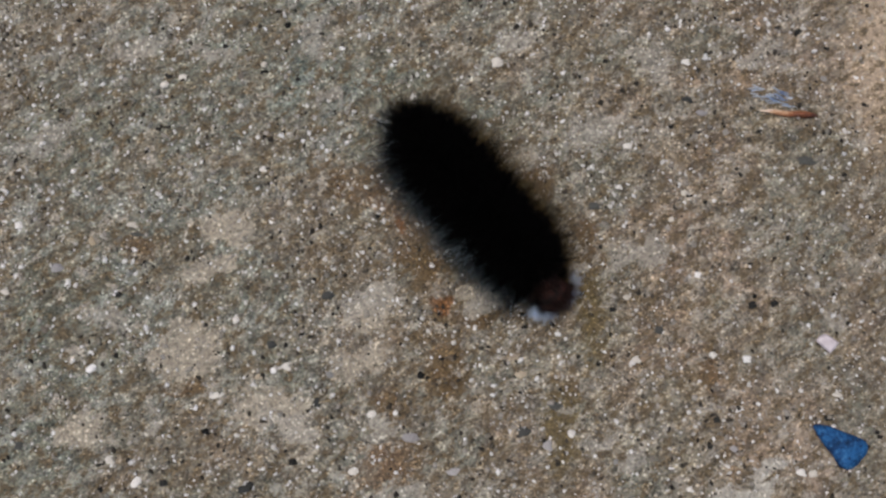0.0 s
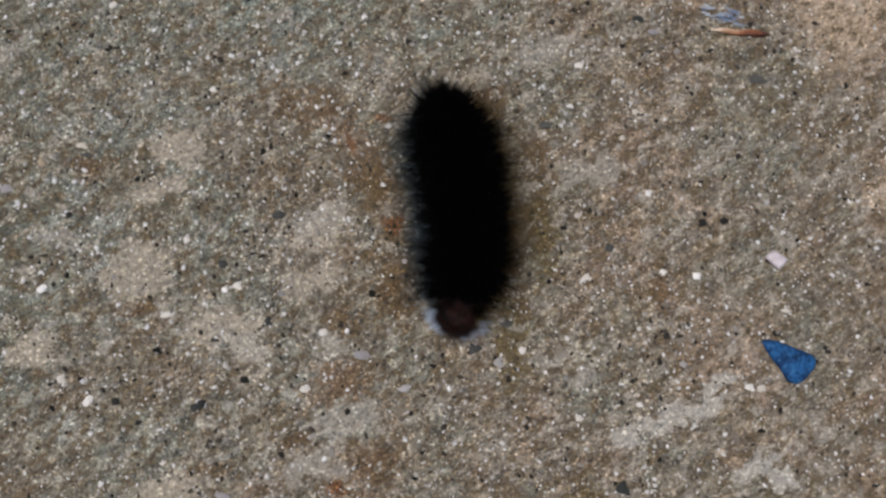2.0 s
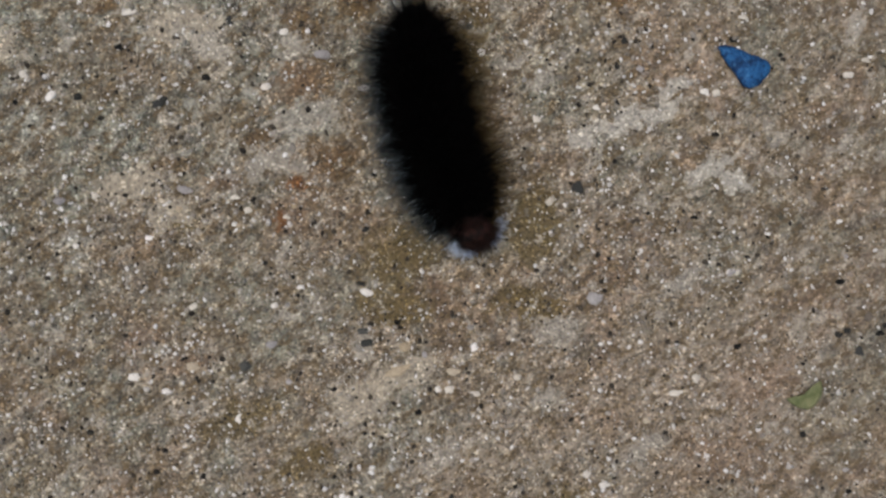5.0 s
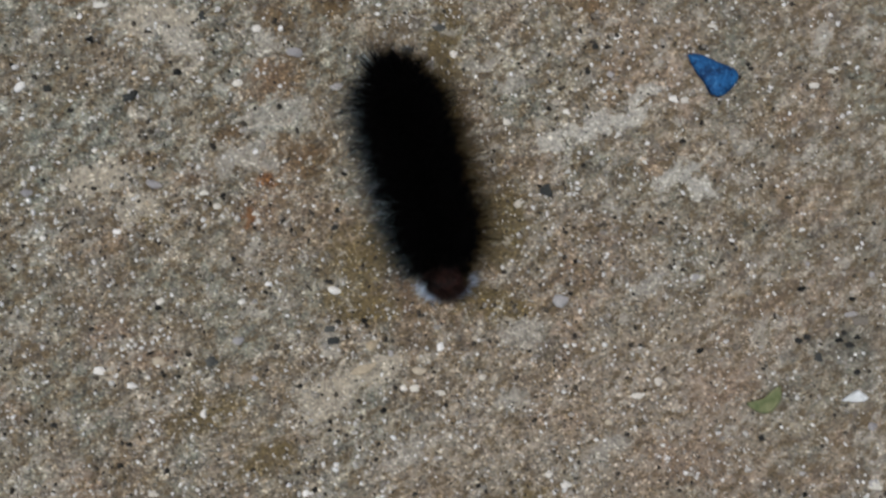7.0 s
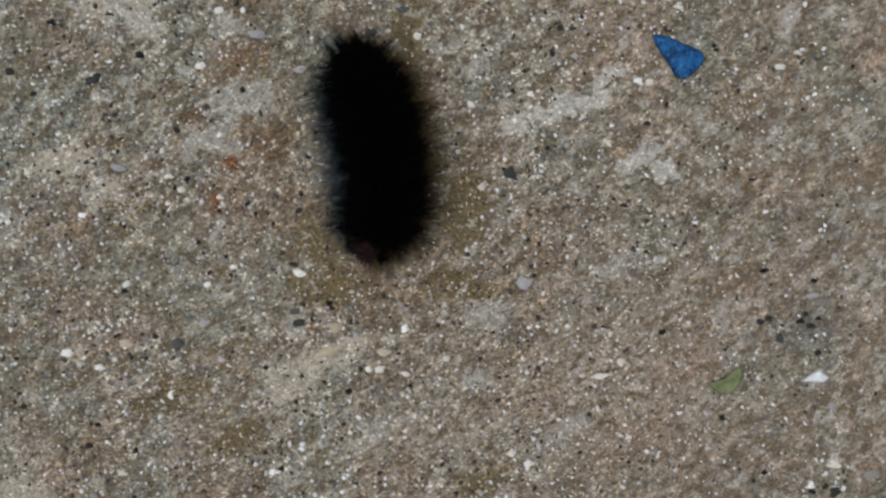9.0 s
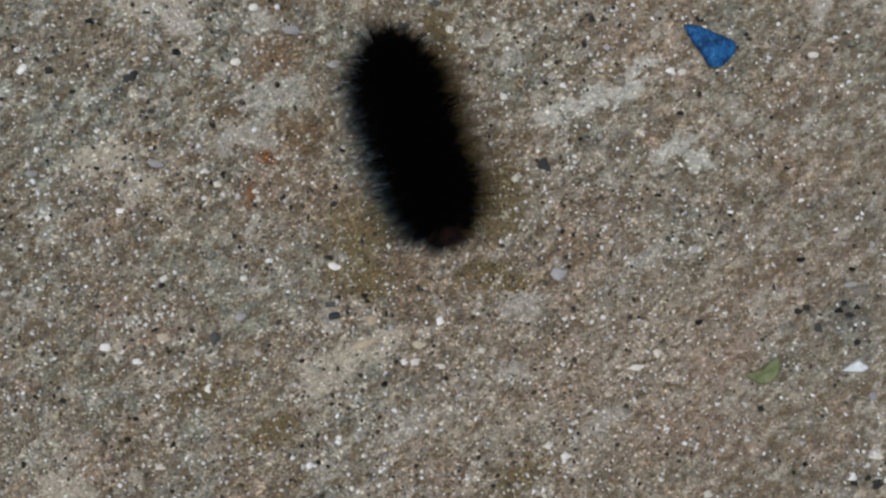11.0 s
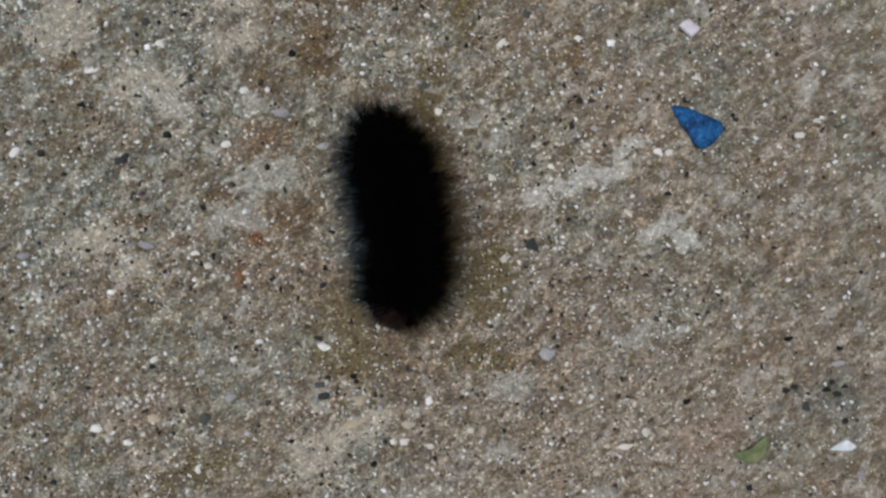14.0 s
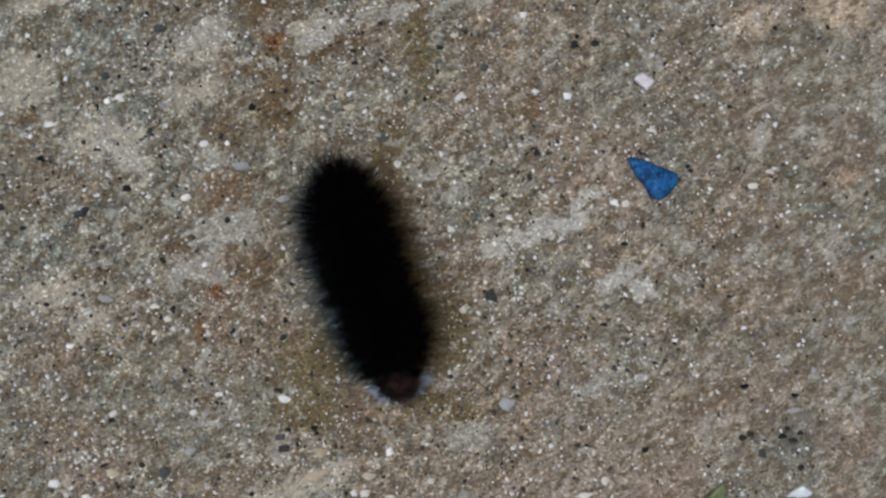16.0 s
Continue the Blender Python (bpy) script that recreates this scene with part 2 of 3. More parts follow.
    layer((0.19, 0.125, 0.085), RED_STAIN, 0.05, 0.6, 0.4, 2.8)
    layer((0.07, 0.075, 0.07), SLATE_STAIN, 0.1, 0.6, 0.48, 3.6)
    ragged = calc(nt, "SUBTRACT", noise_tex(nt, pull.outputs[0], 420, 9, 0.76).outputs["Fac"], 0.5)
    skin = layer(mix(nt, mid, (0.25, 0.237, 0.205), (0.56, 0.54, 0.49)), BRIGHT_SKIN, 0.22, 0.36, 0.85, 3.0)
    cream = layer(mix(nt, mid, (0.21, 0.186, 0.148), (0.46, 0.415, 0.335)), CREAM_SKIN, 0.16, 0.32, 0.85, 2.6)
    grey = layer(mix(nt, mid, (0.2, 0.19, 0.165), (0.45, 0.43, 0.385)), GREY_SKIN, 0.26, 0.42, 0.62, 3.4)
    skin = calc(nt, "MAXIMUM", skin, calc(nt, "MAXIMUM", cream, grey))
    layer((0.15, 0.066, 0.022), RUST_STAIN, 0.25, 0.5, 0.8, 2.0)
    nt.links.new(base, out.inputs["Colour"])
    nt.links.new(skin, out.inputs["Skin"])
    return nt


WEATHERING = weathering_group()


def weathered(nt, co):
    n = nt.nodes.new("ShaderNodeGroup")
    n.node_tree = WEATHERING
    nt.links.new(co, n.inputs[0])
    return n.outputs["Colour"], n.outputs["Skin"]


def concrete():
    m, nt, p = material("worn_concrete", 0.9, spec=0.25)
    co = object_coords(nt)
    base, skin = weathered(nt, co)
    fine = noise_tex(nt, co, 850, 4, 0.7).outputs["Fac"]
    # the finest sand, too small to pick out
    vor = nt.nodes.new("ShaderNodeTexVoronoi")
    vor.inputs["Scale"].default_value = 2700
    nt.links.new(co, vor.inputs["Vector"])
    bw = nt.nodes.new("ShaderNodeSeparateColor")
    nt.links.new(vor.outputs["Color"], bw.inputs[0])
    speck = ramp(nt, [(0.0, (0.5, 0.5, 0.5)), (0.12, (0.7, 0.68, 0.66)), (0.3, (0.95, 0.93, 0.9)), (0.62, (1.12, 1.08, 1.0)), (0.86, (1.5, 1.45, 1.38)),
                      (0.95, (2.3, 2.25, 2.15))], bw.outputs[0], True)
    smooth = spots(nt, co, [SMOOTH_SIDE, SMOOTH_CORNER])
    keep = calc(nt, "SUBTRACT", calc(nt, "SUBTRACT", 0.95, calc(nt, "MULTIPLY", smooth, 0.6)), calc(nt, "MULTIPLY", skin, 0.3), True)
    base = mix(nt, keep, base, mix(nt, 1.0, base, speck, "MULTIPLY"))
    dust = ramp(nt, [(0.3, (0.68, 0.68, 0.68)), (0.7, (1.3, 1.3, 1.3))], fine)
    base = mix(nt, 0.85, base, dust, "MULTIPLY")
    nt.links.new(base, p.inputs["Base Color"])
    bump(nt, p, calc(nt, "ADD", fine, calc(nt, "MULTIPLY", bw.outputs[1], 0.5)), 0.8, 0.00025)
    return m


def mineral(name, stops, rough=0.55, per_object=False, spec=0.4, coated=0.0):
    """Sand of one mineral, whose grains differ in tone; coated: how much of the paste's colour clings to it."""
    m, nt, p = material(name, rough, spec=spec)
    rnd = nt.nodes.new("ShaderNodeObjectInfo").outputs["Random"] if per_object else nt.nodes.new("ShaderNodeNewGeometry").outputs["Random Per Island"]
    c = ramp(nt, stops, rnd)
    n = noise_tex(nt, object_coords(nt), 2600 if not per_object else 2.6, 5, 0.7).outputs["Fac"]
    c = mix(nt, 0.7, c, ramp(nt, [(0.3, (0.5, 0.48, 0.45)), (0.7, (1.25, 1.25, 1.25))], n), "MULTIPLY")
    if coated:
        c = mix(nt, coated, c, weathered(nt, object_coords(nt))[0])
    nt.links.new(c, p.inputs["Base Color"])
    bump(nt, p, n, 0.5, 0.0002)
    return m


PALE = [(0.0, (0.28, 0.255, 0.222)), (0.38, (0.41, 0.385, 0.35)), (0.6, (0.58, 0.565, 0.535)), (0.8, (0.8, 0.79, 0.775)), (1.0, (0.88, 0.88, 0.88))]
WHITE = [(0.0, (0.5, 0.46, 0.39)), (0.5, (0.64, 0.61, 0.55)), (1.0, (0.82, 0.81, 0.8))]
EARTH = [(0.0, (0.1, 0.08, 0.06)), (0.2, (0.155, 0.132, 0.108)), (0.5, (0.19, 0.176, 0.157)), (0.75, (0.26, 0.242, 0.215)), (1.0, (0.215, 0.22, 0.22))]
DARK = [(0.0, (0.014, 0.013, 0.012)), (0.5, (0.034, 0.03, 0.025)), (1.0, (0.085, 0.072, 0.056))]
CONCRETE = concrete()
STUFF = {"pale": mineral("quartz_sand", PALE, 0.45, coated=0.16), "earth": mineral("earthy_sand", EARTH, 0.75, spec=0.25, coated=0.65), "dark": mineral("dark_sand", DARK, 0.7, spec=0.12)}
STONE = {
    "pale": mineral("quartz_pebble", WHITE, 0.42, True),
    "grey": mineral("blue_grey_pebble", [(0, (0.25, 0.24, 0.245)), (1, (0.38, 0.365, 0.36))], 0.6, True),
    "tan": mineral("tan_pebble", [(0, (0.36, 0.29, 0.19)), (1, (0.44, 0.38, 0.29))], 0.7, True),
    "dark": mineral("dark_pebble", [(0, (0.01, 0.01, 0.01)), (1, (0.035, 0.035, 0.033))], 0.85, True, 0.06),
    "earth": mineral("earthy_pebble", EARTH, 0.7, True),
    "slate": mineral("slate_pebble", [(0, (0.035, 0.037, 0.036)), (1, (0.085, 0.086, 0.08))], 0.75, True, 0.15),
}


# ---- the ground ----
rng = np.random.default_rng(7)


def lattice(seed, n=64):
    return np.random.default_rng(seed).random((n, n)) - 0.5


def value_noise(x, y, size, seed):
    """Smooth value noise in -0.5 to 0.5, with features of that size."""
    g = lattice(seed)
    n = len(g)
    u, v = x / size, y / size
    i, j = np.floor(u).astype(int), np.floor(v).astype(int)
    a, b = u - i, v - j
    a, b = a * a * (3 - 2 * a), b * b * (3 - 2 * b)
    q = lambda di, dj: g[(i + di) % n, (j + dj) % n]
    return (q(0, 0) * (1 - a) + q(1, 0) * a) * (1 - b) + (q(0, 1) * (1 - a) + q(1, 1) * a) * b


def relief(x, y):
    """Height of the concrete, metres, over places in metres; flat far away."""
    h = 0.00055 * value_noise(x, y, 0.006, 1) + 0.0004 * value_noise(x, y, 0.0021, 2) + 0.0003 * value_noise(x, y, 0.0009, 3) + 0.0006 * value_noise(x, y, 0.02, 4)
    far = np.maximum(np.abs(x), np.abs(y - 0.025))
    return h * np.clip((0.3 - far) / 0.15, 0, 1)


def mesh_from(name, verts, faces, mat, smooth=True):
    me = bpy.data.meshes.new(name)
    verts, faces = np.asarray(verts, np.float32), np.asarray(faces, np.int32)
    k = faces.shape[1]
    me.vertices.add(len(verts))
    me.vertices.foreach_set("co", verts.ravel())
    me.loops.add(faces.size)
    me.loops.foreach_set("vertex_index", faces.ravel())
    me.polygons.add(len(faces))
    me.polygons.foreach_set("loop_start", np.arange(0, faces.size, k, dtype=np.int32))
    me.polygons.foreach_set("use_smooth", np.full(len(faces), smooth))
    me.update(calc_edges=True)
    me.materials.append(mat)
    return me


def ground_lines(lo, hi, step):
    """Close lines over the seen part, then ever wider ones out to the horizon."""
    near = np.arange(lo, hi, step)
    out = step * np.cumsum(1.45 ** np.arange(1, 38))
    return np.concatenate([lo - out[::-1], near, hi + out])


gx, gy = ground_lines(-0.105, 0.105, 0.00055), ground_lines(-0.062, 0.122, 0.00055)
XX, YY = np.meshgrid(gx, gy)
vid = np.arange(XX.size).reshape(XX.shape)
quads = np.stack([vid[:-1, :-1], vid[:-1, 1:], vid[1:, 1:], vid[1:, :-1]], -1).reshape(-1, 4)
ground = new("ground", mesh_from("ground", np.stack([XX, YY, relief(XX, YY)], -1).reshape(-1, 3), quads, CONCRETE))
tagged(ground, "worn grey-brown concrete with exposed sand and rust stains", "ground", kind="structure")


def inside(x, y, areas):
    best = np.zeros_like(x)
    for cx, cy, a, b, turn in areas:
        u, v = x / MM - cx, y / MM - cy
        c, s = math.cos(radians(turn)), math.sin(radians(turn))
        best = np.maximum(best, 1 - np.hypot((u * c + v * s) / a, (v * c - u * s) / b))
    return best


ICO = bmesh.new()
bmesh.ops.create_icosphere(ICO, subdivisions=1, radius=1)
ICO_V = np.array([v.co for v in ICO.verts])
ICO_F = np.array([[v.index for v in f.verts] for f in ICO.faces])
ICO.free()


def sand(name, count, median, spread, mat, label, thin=0.5, flat=0.62):
    """Grains half sunk in the cement, fewer where its skin is whole."""
    x, y = rng.uniform(-0.1, 0.1, count), rng.uniform(-0.058, 0.118, count)
    ok = rng.random(count) > thin * np.clip(inside(x, y, CREAM_SKIN + GREY_SKIN + BRIGHT_SKIN + TAN_STAIN[:1]) * 2.2, 0, 1)
    ok &= rng.random(count) > 0.95 * np.clip(inside(x, y, [SMOOTH_SIDE, SMOOTH_CORNER]), 0, 0.75)
    ok &= 0.6 * value_noise(x, y, 0.011, 9) + 0.9 * value_noise(x, y, 0.0032, 11) + 0.5 > rng.random(count) * 0.85
    x, y = x[ok], y[ok]
    n = len(x)
    r = np.clip(median * np.exp(rng.normal(0, spread, n)), 0.35 * median, 2.3 * median)
    shape = ICO_V[None] * (1 + rng.normal(0, 0.24, (n, len(ICO_V), 1)))
    shape = shape * np.stack([rng.uniform(0.8, 1.45, n), rng.uniform(0.7, 1.1, n), np.full(n, flat)], 1)[:, None]
    a = rng.uniform(0, 2 * np.pi, n)[:, None]
    c, s = np.cos(a), np.sin(a)
    v = np.stack([shape[..., 0] * c - shape[..., 1] * s, shape[..., 0] * s + shape[..., 1] * c, shape[..., 2]], -1) * r[:, None, None]
    v += np.stack([x, y, relief(x, y) + r * flat * rng.uniform(-0.35, 0.25, n)], 1)[:, None]
    f = ICO_F[None] + (np.arange(n) * len(ICO_V))[:, None, None]
    ob = new(name, mesh_from(name, v.reshape(-1, 3), f.reshape(-1, 3), mat))
    return tagged(ob, label, "sand", kind="stuff")


sand("pale_sand", 29000, 0.00020, 0.45, STUFF["pale"], "fine pale quartz sand set in worn concrete")
sand("brown_sand", 23000, 0.00025, 0.42, STUFF["earth"], "fine brown and grey sand set in worn concrete")
sand("dark_sand", 12000, 0.00021, 0.45, STUFF["dark"], "fine black grit set in worn concrete")


# ---- larger stones that show one by one ----
def stone_meshes(kind):
    made = []
    for k in range(5):
        bm = bmesh.new()
        bmesh.ops.create_icosphere(bm, subdivisions=2, radius=1)
        low = [v for v in bm.verts if v.co.z < -0.35]
        bmesh.ops.delete(bm, geom=low, context="VERTS")
        for v in bm.verts:
            d = 1 + 0.6 * noise.noise(v.co * 1.5 + Vector((k * 5.1, 2.0, k * 1.7))) + 0.25 * noise.noise(v.co * 3.1 + Vector((k, 0, 0)))
            v.co = v.co * d
            v.co.z *= 0.75
        me = bpy.data.meshes.new(kind + "_stone")
        bm.to_mesh(me)
        bm.free()
        me.polygons.foreach_set("use_smooth", [True] * len(me.polygons))
        me.materials.append(STONE[kind])
        made.append(me)
    return made


STONE_MESH = {k: stone_meshes(k) for k in STONE}
pick = random.Random(3)


def stone(kind, x, y, long, wide, turn):
    """One stone set in the ground; millimetres and degrees."""
    ob = new("stone", pick.choice(STONE_MESH[kind]))
    ob.parent = ground
    h = float(relief(np.array([x * MM]), np.array([y * MM]))[0])
    ob.matrix_basis = Matrix.LocRotScale((x * MM, y * MM, h + 0.04 * wide * MM), Euler((0, 0, radians(turn))),
                                         (long * MM / 2, wide * MM / 2, min(long, wide) * MM * 0.32))
    return ob


def scatter_stones(kind, places):
    for x, y, long, wide, turn in places:
        stone(kind, x, y, long * 1.08, wide * 1.08, turn or pick.uniform(-12, 12))


scatter_stones("pale", (
    (-64.2, 71.4, 1.6, 1.0, 0), (-38.3, 47.2, 1.3, 1.3, 0), (-62.9, 28.8, 1.9, 1.3, 40), (-56.2, 97.1, 1.3, 1.0, 0), (-59.3, 95.7, 1.3, 1.1, 0),
    (-83.4, 71.7, 1.2, 1.1, 0), (-42.2, 99.0, 1.0, 1.0, 0), (-67.3, 32.5, 1.3, 1.5, 0), (-49.9, 42.7, 2.3, 1.0, 10), (-70.7, 47.4, 1.7, 1.2, 25),
    (-46.7, 55.1, 1.0, 1.0, 0), (-1.9, 98.9, 1.7, 1.6, 0), (20.2, 47.2, 1.3, 1.2, 0), (38.8, 47.0, 1.3, 1.2, 0), (20.2, 83.7, 1.5, 1.1, 0),
    (31.0, 98.4, 1.3, 1.1, 0), (31.2, 61.3, 1.0, 1.0, 0), (19.0, 57.8, 1.3, 0.9, 0),
))
scatter_stones("pale", (
    (33.1, 47.8, 1.2, 1.2, 0), (27.1, 70.8, 0.9, 0.9, 0), (18.4, 76.5, 1.0, 0.8, 0), (29.7, 75.4, 1.2, 0.9, 0), (48.7, 28.0, 1.3, 1.1, 0),
    (53.5, 40.8, 1.7, 0.7, 0), (-27.3, 29.9, 1.6, 1.2, 0), (8.8, 35.4, 1.2, 1.3, 0), (-24.2, 39.1, 1.4, 1.2, 0), (-42.2, 80.6, 1.0, 1.0, 0),
    (-37.7, 74.7, 0.8, 1.0, 0), (-85.1, 60.5, 1.7, 0.9, 0), (-40.4, 46.6, 1.0, 1.0, 0), (-11.1, -4.6, 2.1, 1.2, -15), (-55.7, 12.1, 1.1, 0.9, 0),
    (-50.7, 18.6, 0.9, 0.9, 0), (-32.6, 11.5, 1.3, 0.9, 0), (-30.5, 9.3, 1.2, 0.9, 0),
))
scatter_stones("pale", (
    (-24.0, 8.1, 1.1, 0.9, 0), (-47.0, 5.0, 1.2, 0.8, 0), (-39.7, -6.5, 1.3, 0.9, 30), (-26.3, -6.6, 1.1, 0.9, 0), (-49.4, -17.9, 1.7, 1.3, 0),
    (6.8, -14.2, 1.1, 1.3, 0), (6.8, -21.9, 1.5, 0.9, 0), (2.5, -21.1, 1.4, 1.1, 0), (46.8, 28.2, 1.4, 1.2, 0), (51.5, -2.4, 0.9, 0.9, 0),
    (40.4, -22.5, 2.3, 1.0, 0), (44.1, -20.1, 1.3, 1.5, 0), (71.6, 30.9, 1.7, 1.0, 0), (13.9, -19.3, 1.1, 1.0, 0), (-32.5, -25.2, 0.8, 1.5, 0),
    (-44.3, -20.4, 1.3, 0.9, 0), (25.1, -35.7, 1.3, 1.0, 0), (28.0, -37.5, 1.5, 1.0, 0),
))
scatter_stones("pale", (
    (-58.8, 3.9, 0.9, 0.9, 0), (18.0, 23.9, 1.2, 0.9, 0), (19.9, 10.0, 1.2, 1.3, 0), (74.7, 33.4, 1.2, 0.9, 0), (28.2, 25.8, 1.0, 0.9, 0),
    (78.2, -46.8, 1.3, 1.2, 0), (82.1, -38.3, 1.9, 1.7, 0), (0.6, -21.1, 1.0, 1.0, 0), (-15.6, -38.5, 1.0, 1.0, 0), (-40.6, -38.3, 1.4, 1.0, 0),
))
scatter_stones("grey", (
    (33.2, 89.4, 1.9, 1.0, 0), (-17.9, 35.2, 2.5, 1.5, 0), (-10.9, 29.6, 2.1, 1.2, 0), (4.9, 33.4, 1.3, 1.7, 0), (-76.8, 64.3, 2.1, 1.3, 0),
    (-41.0, 13.0, 2.5, 1.2, 0), (-61.6, 11.4, 1.7, 1.2, 0), (27.0, -6.3, 2.5, 2.1, 0), (77.7, -8.7, 2.1, 0.8, 0), (81.9, -37.9, 1.7, 1.3, 0),
    (-27.0, -13.0, 1.7, 1.2, 0), (81.4, -28.0, 1.5, 1.4, 0),
))
scatter_stones("tan", (
    (0.6, 45.3, 1.9, 1.3, 0), (-39.9, -16.4, 1.9, 1.3, 0), (3.1, -18.1, 2.1, 1.3, 0), (-4.9, -13.8, 1.7, 1.7, 0), (-6.3, -17.9, 3.9, 1.5, 20),
))
scatter_stones("dark", (
    (-58.3, 28.7, 1.3, 1.2, 0), (-38.1, 106.2, 1.0, 1.0, 0), (51.1, 103.7, 1.0, 0.9, 0), (-42.1, 97.8, 1.3, 0.5, 0), (-22.9, 72.3, 0.8, 0.8, 0),
    (16.6, 55.7, 1.2, 0.7, 0), (51.8, 37.1, 1.3, 1.0, 0), (40.7, 57.6, 0.8, 0.8, 0), (43.8, 56.2, 1.2, 1.0, 0), (40.1, 56.0, 1.2, 1.2, 0),
    (33.2, 37.1, 1.0, 1.0, 0), (-15.9, 45.4, 1.2, 1.3, 0), (-44.3, 28.0, 1.2, 1.2, 0), (-37.2, 31.6, 1.3, 1.0, 0), (-51.5, 36.8, 1.2, 1.0, 0),
    (68.4, -13.2, 1.4, 1.0, 0), (69.9, -12.6, 1.2, 0.9, 0), (68.9, -4.3, 1.9, 0.8, 0),
))
scatter_stones("dark", (
    (78.7, -18.7, 1.2, 1.0, 0), (77.9, -6.0, 1.3, 0.7, 0), (67.0, 11.5, 1.3, 0.6, 0), (44.5, 6.9, 1.2, 0.6, 0), (-2.8, -24.8, 1.0, 1.0, 0),
    (-56.5, -26.8, 1.0, 0.8, 0), (-9.4, 14.9, 0.9, 0.7, 0), (80.4, -42.2, 1.2, 0.9, 0), (82.4, -43.3, 1.7, 1.7, 0), (79.3, -46.3, 2.1, 1.5, 0),
    (77.8, -48.5, 2.8, 2.1, 10), (75.6, -13.2, 1.3, 0.9, 0), (77.4, -14.0, 1.6, 0.9, 0), (78.9, -12.7, 1.0, 0.8, 0), (76.6, -11.9, 0.9, 0.8, 0),
    (61.9, -29.9, 1.0, 1.0, 0), (-11.9, -3.2, 1.4, 0.8, 0),
))
scatter_stones("earth", (
    (73.6, -10.4, 1.4, 1.4, 0), (79.6, -9.9, 2.9, 1.4, 0), (88.8, -40.2, 2.5, 1.5, 0),
))
scatter_stones("slate", (
    (-63.7, 69.9, 2.1, 0.8, 0), (-82.0, 35.1, 1.3, 1.3, 0), (-31.3, 58.9, 2.1, 1.3, 0), (30.9, 91.7, 1.7, 1.1, 0), (50.9, 80.6, 2.7, 1.3, 0),
    (-33.3, 41.1, 1.0, 1.7, 0), (14.2, 73.4, 1.9, 1.2, 0), (-40.8, 50.9, 1.5, 1.2, 0), (24.3, 52.1, 1.3, 1.3, 0), (6.3, 40.0, 2.5, 1.3, 0),
    (0.8, 35.8, 2.1, 1.5, 0), (-11.1, -13.1, 1.9, 1.2, 0), (24.7, 12.3, 1.7, 2.1, 0), (-45.2, 27.4, 1.9, 1.2, 0), (-31.3, -16.5, 1.7, 1.5, 0),
    (72.1, -16.2, 1.2, 1.7, 0), (-11.7, -11.1, 1.7, 1.0, 0),
))
for _ in range(90):
    px, py = pick.uniform(-88, 90), pick.uniform(-48, 108)
    size = pick.uniform(0.6, 1.05)
    stone(pick.choice(("earth", "earth", "earth", "grey", "tan", "dark")), px, py, size * pick.uniform(1, 1.5), size, pick.uniform(0, 180))
# crumbs near the edges
for kind, px, py, long, wide in (("grey", 80.2, -48.9, 1.5, 2.0), ("dark", 82.7, -51.3, 1.7, 2.1), ("pale", 77.7, -41.9, 1.6, 1.4), ("grey", 79.6, -50.6, 1.2, 0.9),
                                 ("pale", 52.6, -44.5, 1.5, 1.3), ("dark", 80.9, -47.6, 1.3, 1.0), ("pale", -61.7, -45.4, 2.2, 1.9)):
    stone(kind, px, py, long, wide, pick.uniform(-20, 20))


# ---- small litter on the ground ----
def slab(name, outline, thick, mat, label, category, lift=0.0003, dome=0.0, crumple=0.0, rings=5, seed=0.0):
    """A thin solid piece with that outline (millimetres), domed or crumpled, lying on the ground."""
    cx, cy = sum(p[0] for p in outline) / len(outline), sum(p[1] for p in outline) / len(outline)
    # closed smooth outline
    pts = []
    n = len(outline)
    for i in range(n):
        p0, p1, p2, p3 = (Vector(outline[(i + d) % n]) for d in (-1, 0, 1, 2))
        for k in range(4):
            t = k / 4
            q = 0.5 * (2 * p1 + (p2 - p0) * t + (2 * p0 - 5 * p1 + 4 * p2 - p3) * t * t + (3 * p1 - p0 - 3 * p2 + p3) * t ** 3)
            lin = p1.lerp(p2, t)
            pts.append(lin.lerp(q, 0.35) + 0.1 * Vector((noise.noise(Vector((i * 2.1 + k, seed, 0))), noise.noise(Vector((i * 2.1 + k, seed, 7))))))
    verts, faces = [], []
    m = len(pts)
    for side in (1, -1):
        for r in range(rings + 1):
            f = r / rings
            for i, p in enumerate(pts):
                x, y = (p.x - cx) * f, (p.y - cy) * f
                h = dome * (1 - f * f) + crumple * noise.noise(Vector((x * 0.45 + seed, y * 0.45, seed)))
                edge = 1 if f < 1 else 0.35
                verts.append((x * MM, y * MM, h * MM + side * edge * thick * MM / 2))
    def at(side, r, i):
        return side * (rings + 1) * m + r * m + i % m
    for r in range(rings):
        for i in range(m):
            faces.append((at(0, r, i), at(0, r + 1, i), at(0, r + 1, i + 1), at(0, r, i + 1)))
            faces.append((at(1, r, i), at(1, r, i + 1), at(1, r + 1, i + 1), at(1, r + 1, i)))
    for i in range(m):
        faces.append((at(0, rings, i), at(1, rings, i), at(1, rings, i + 1), at(0, rings, i + 1)))
    ob = new(name, mesh_from(name, verts, faces, mat))
    bm = bmesh.new()
    bm.from_mesh(ob.data)
    bmesh.ops.remove_doubles(bm, verts=bm.verts, dist=1e-6)
    bmesh.ops.recalc_face_normals(bm, faces=bm.faces)
    bm.to_mesh(ob.data)
    bm.free()
    ob.location = (cx * MM, cy * MM, thick * MM / 2 + lift)
    return tagged(ob, label, category)


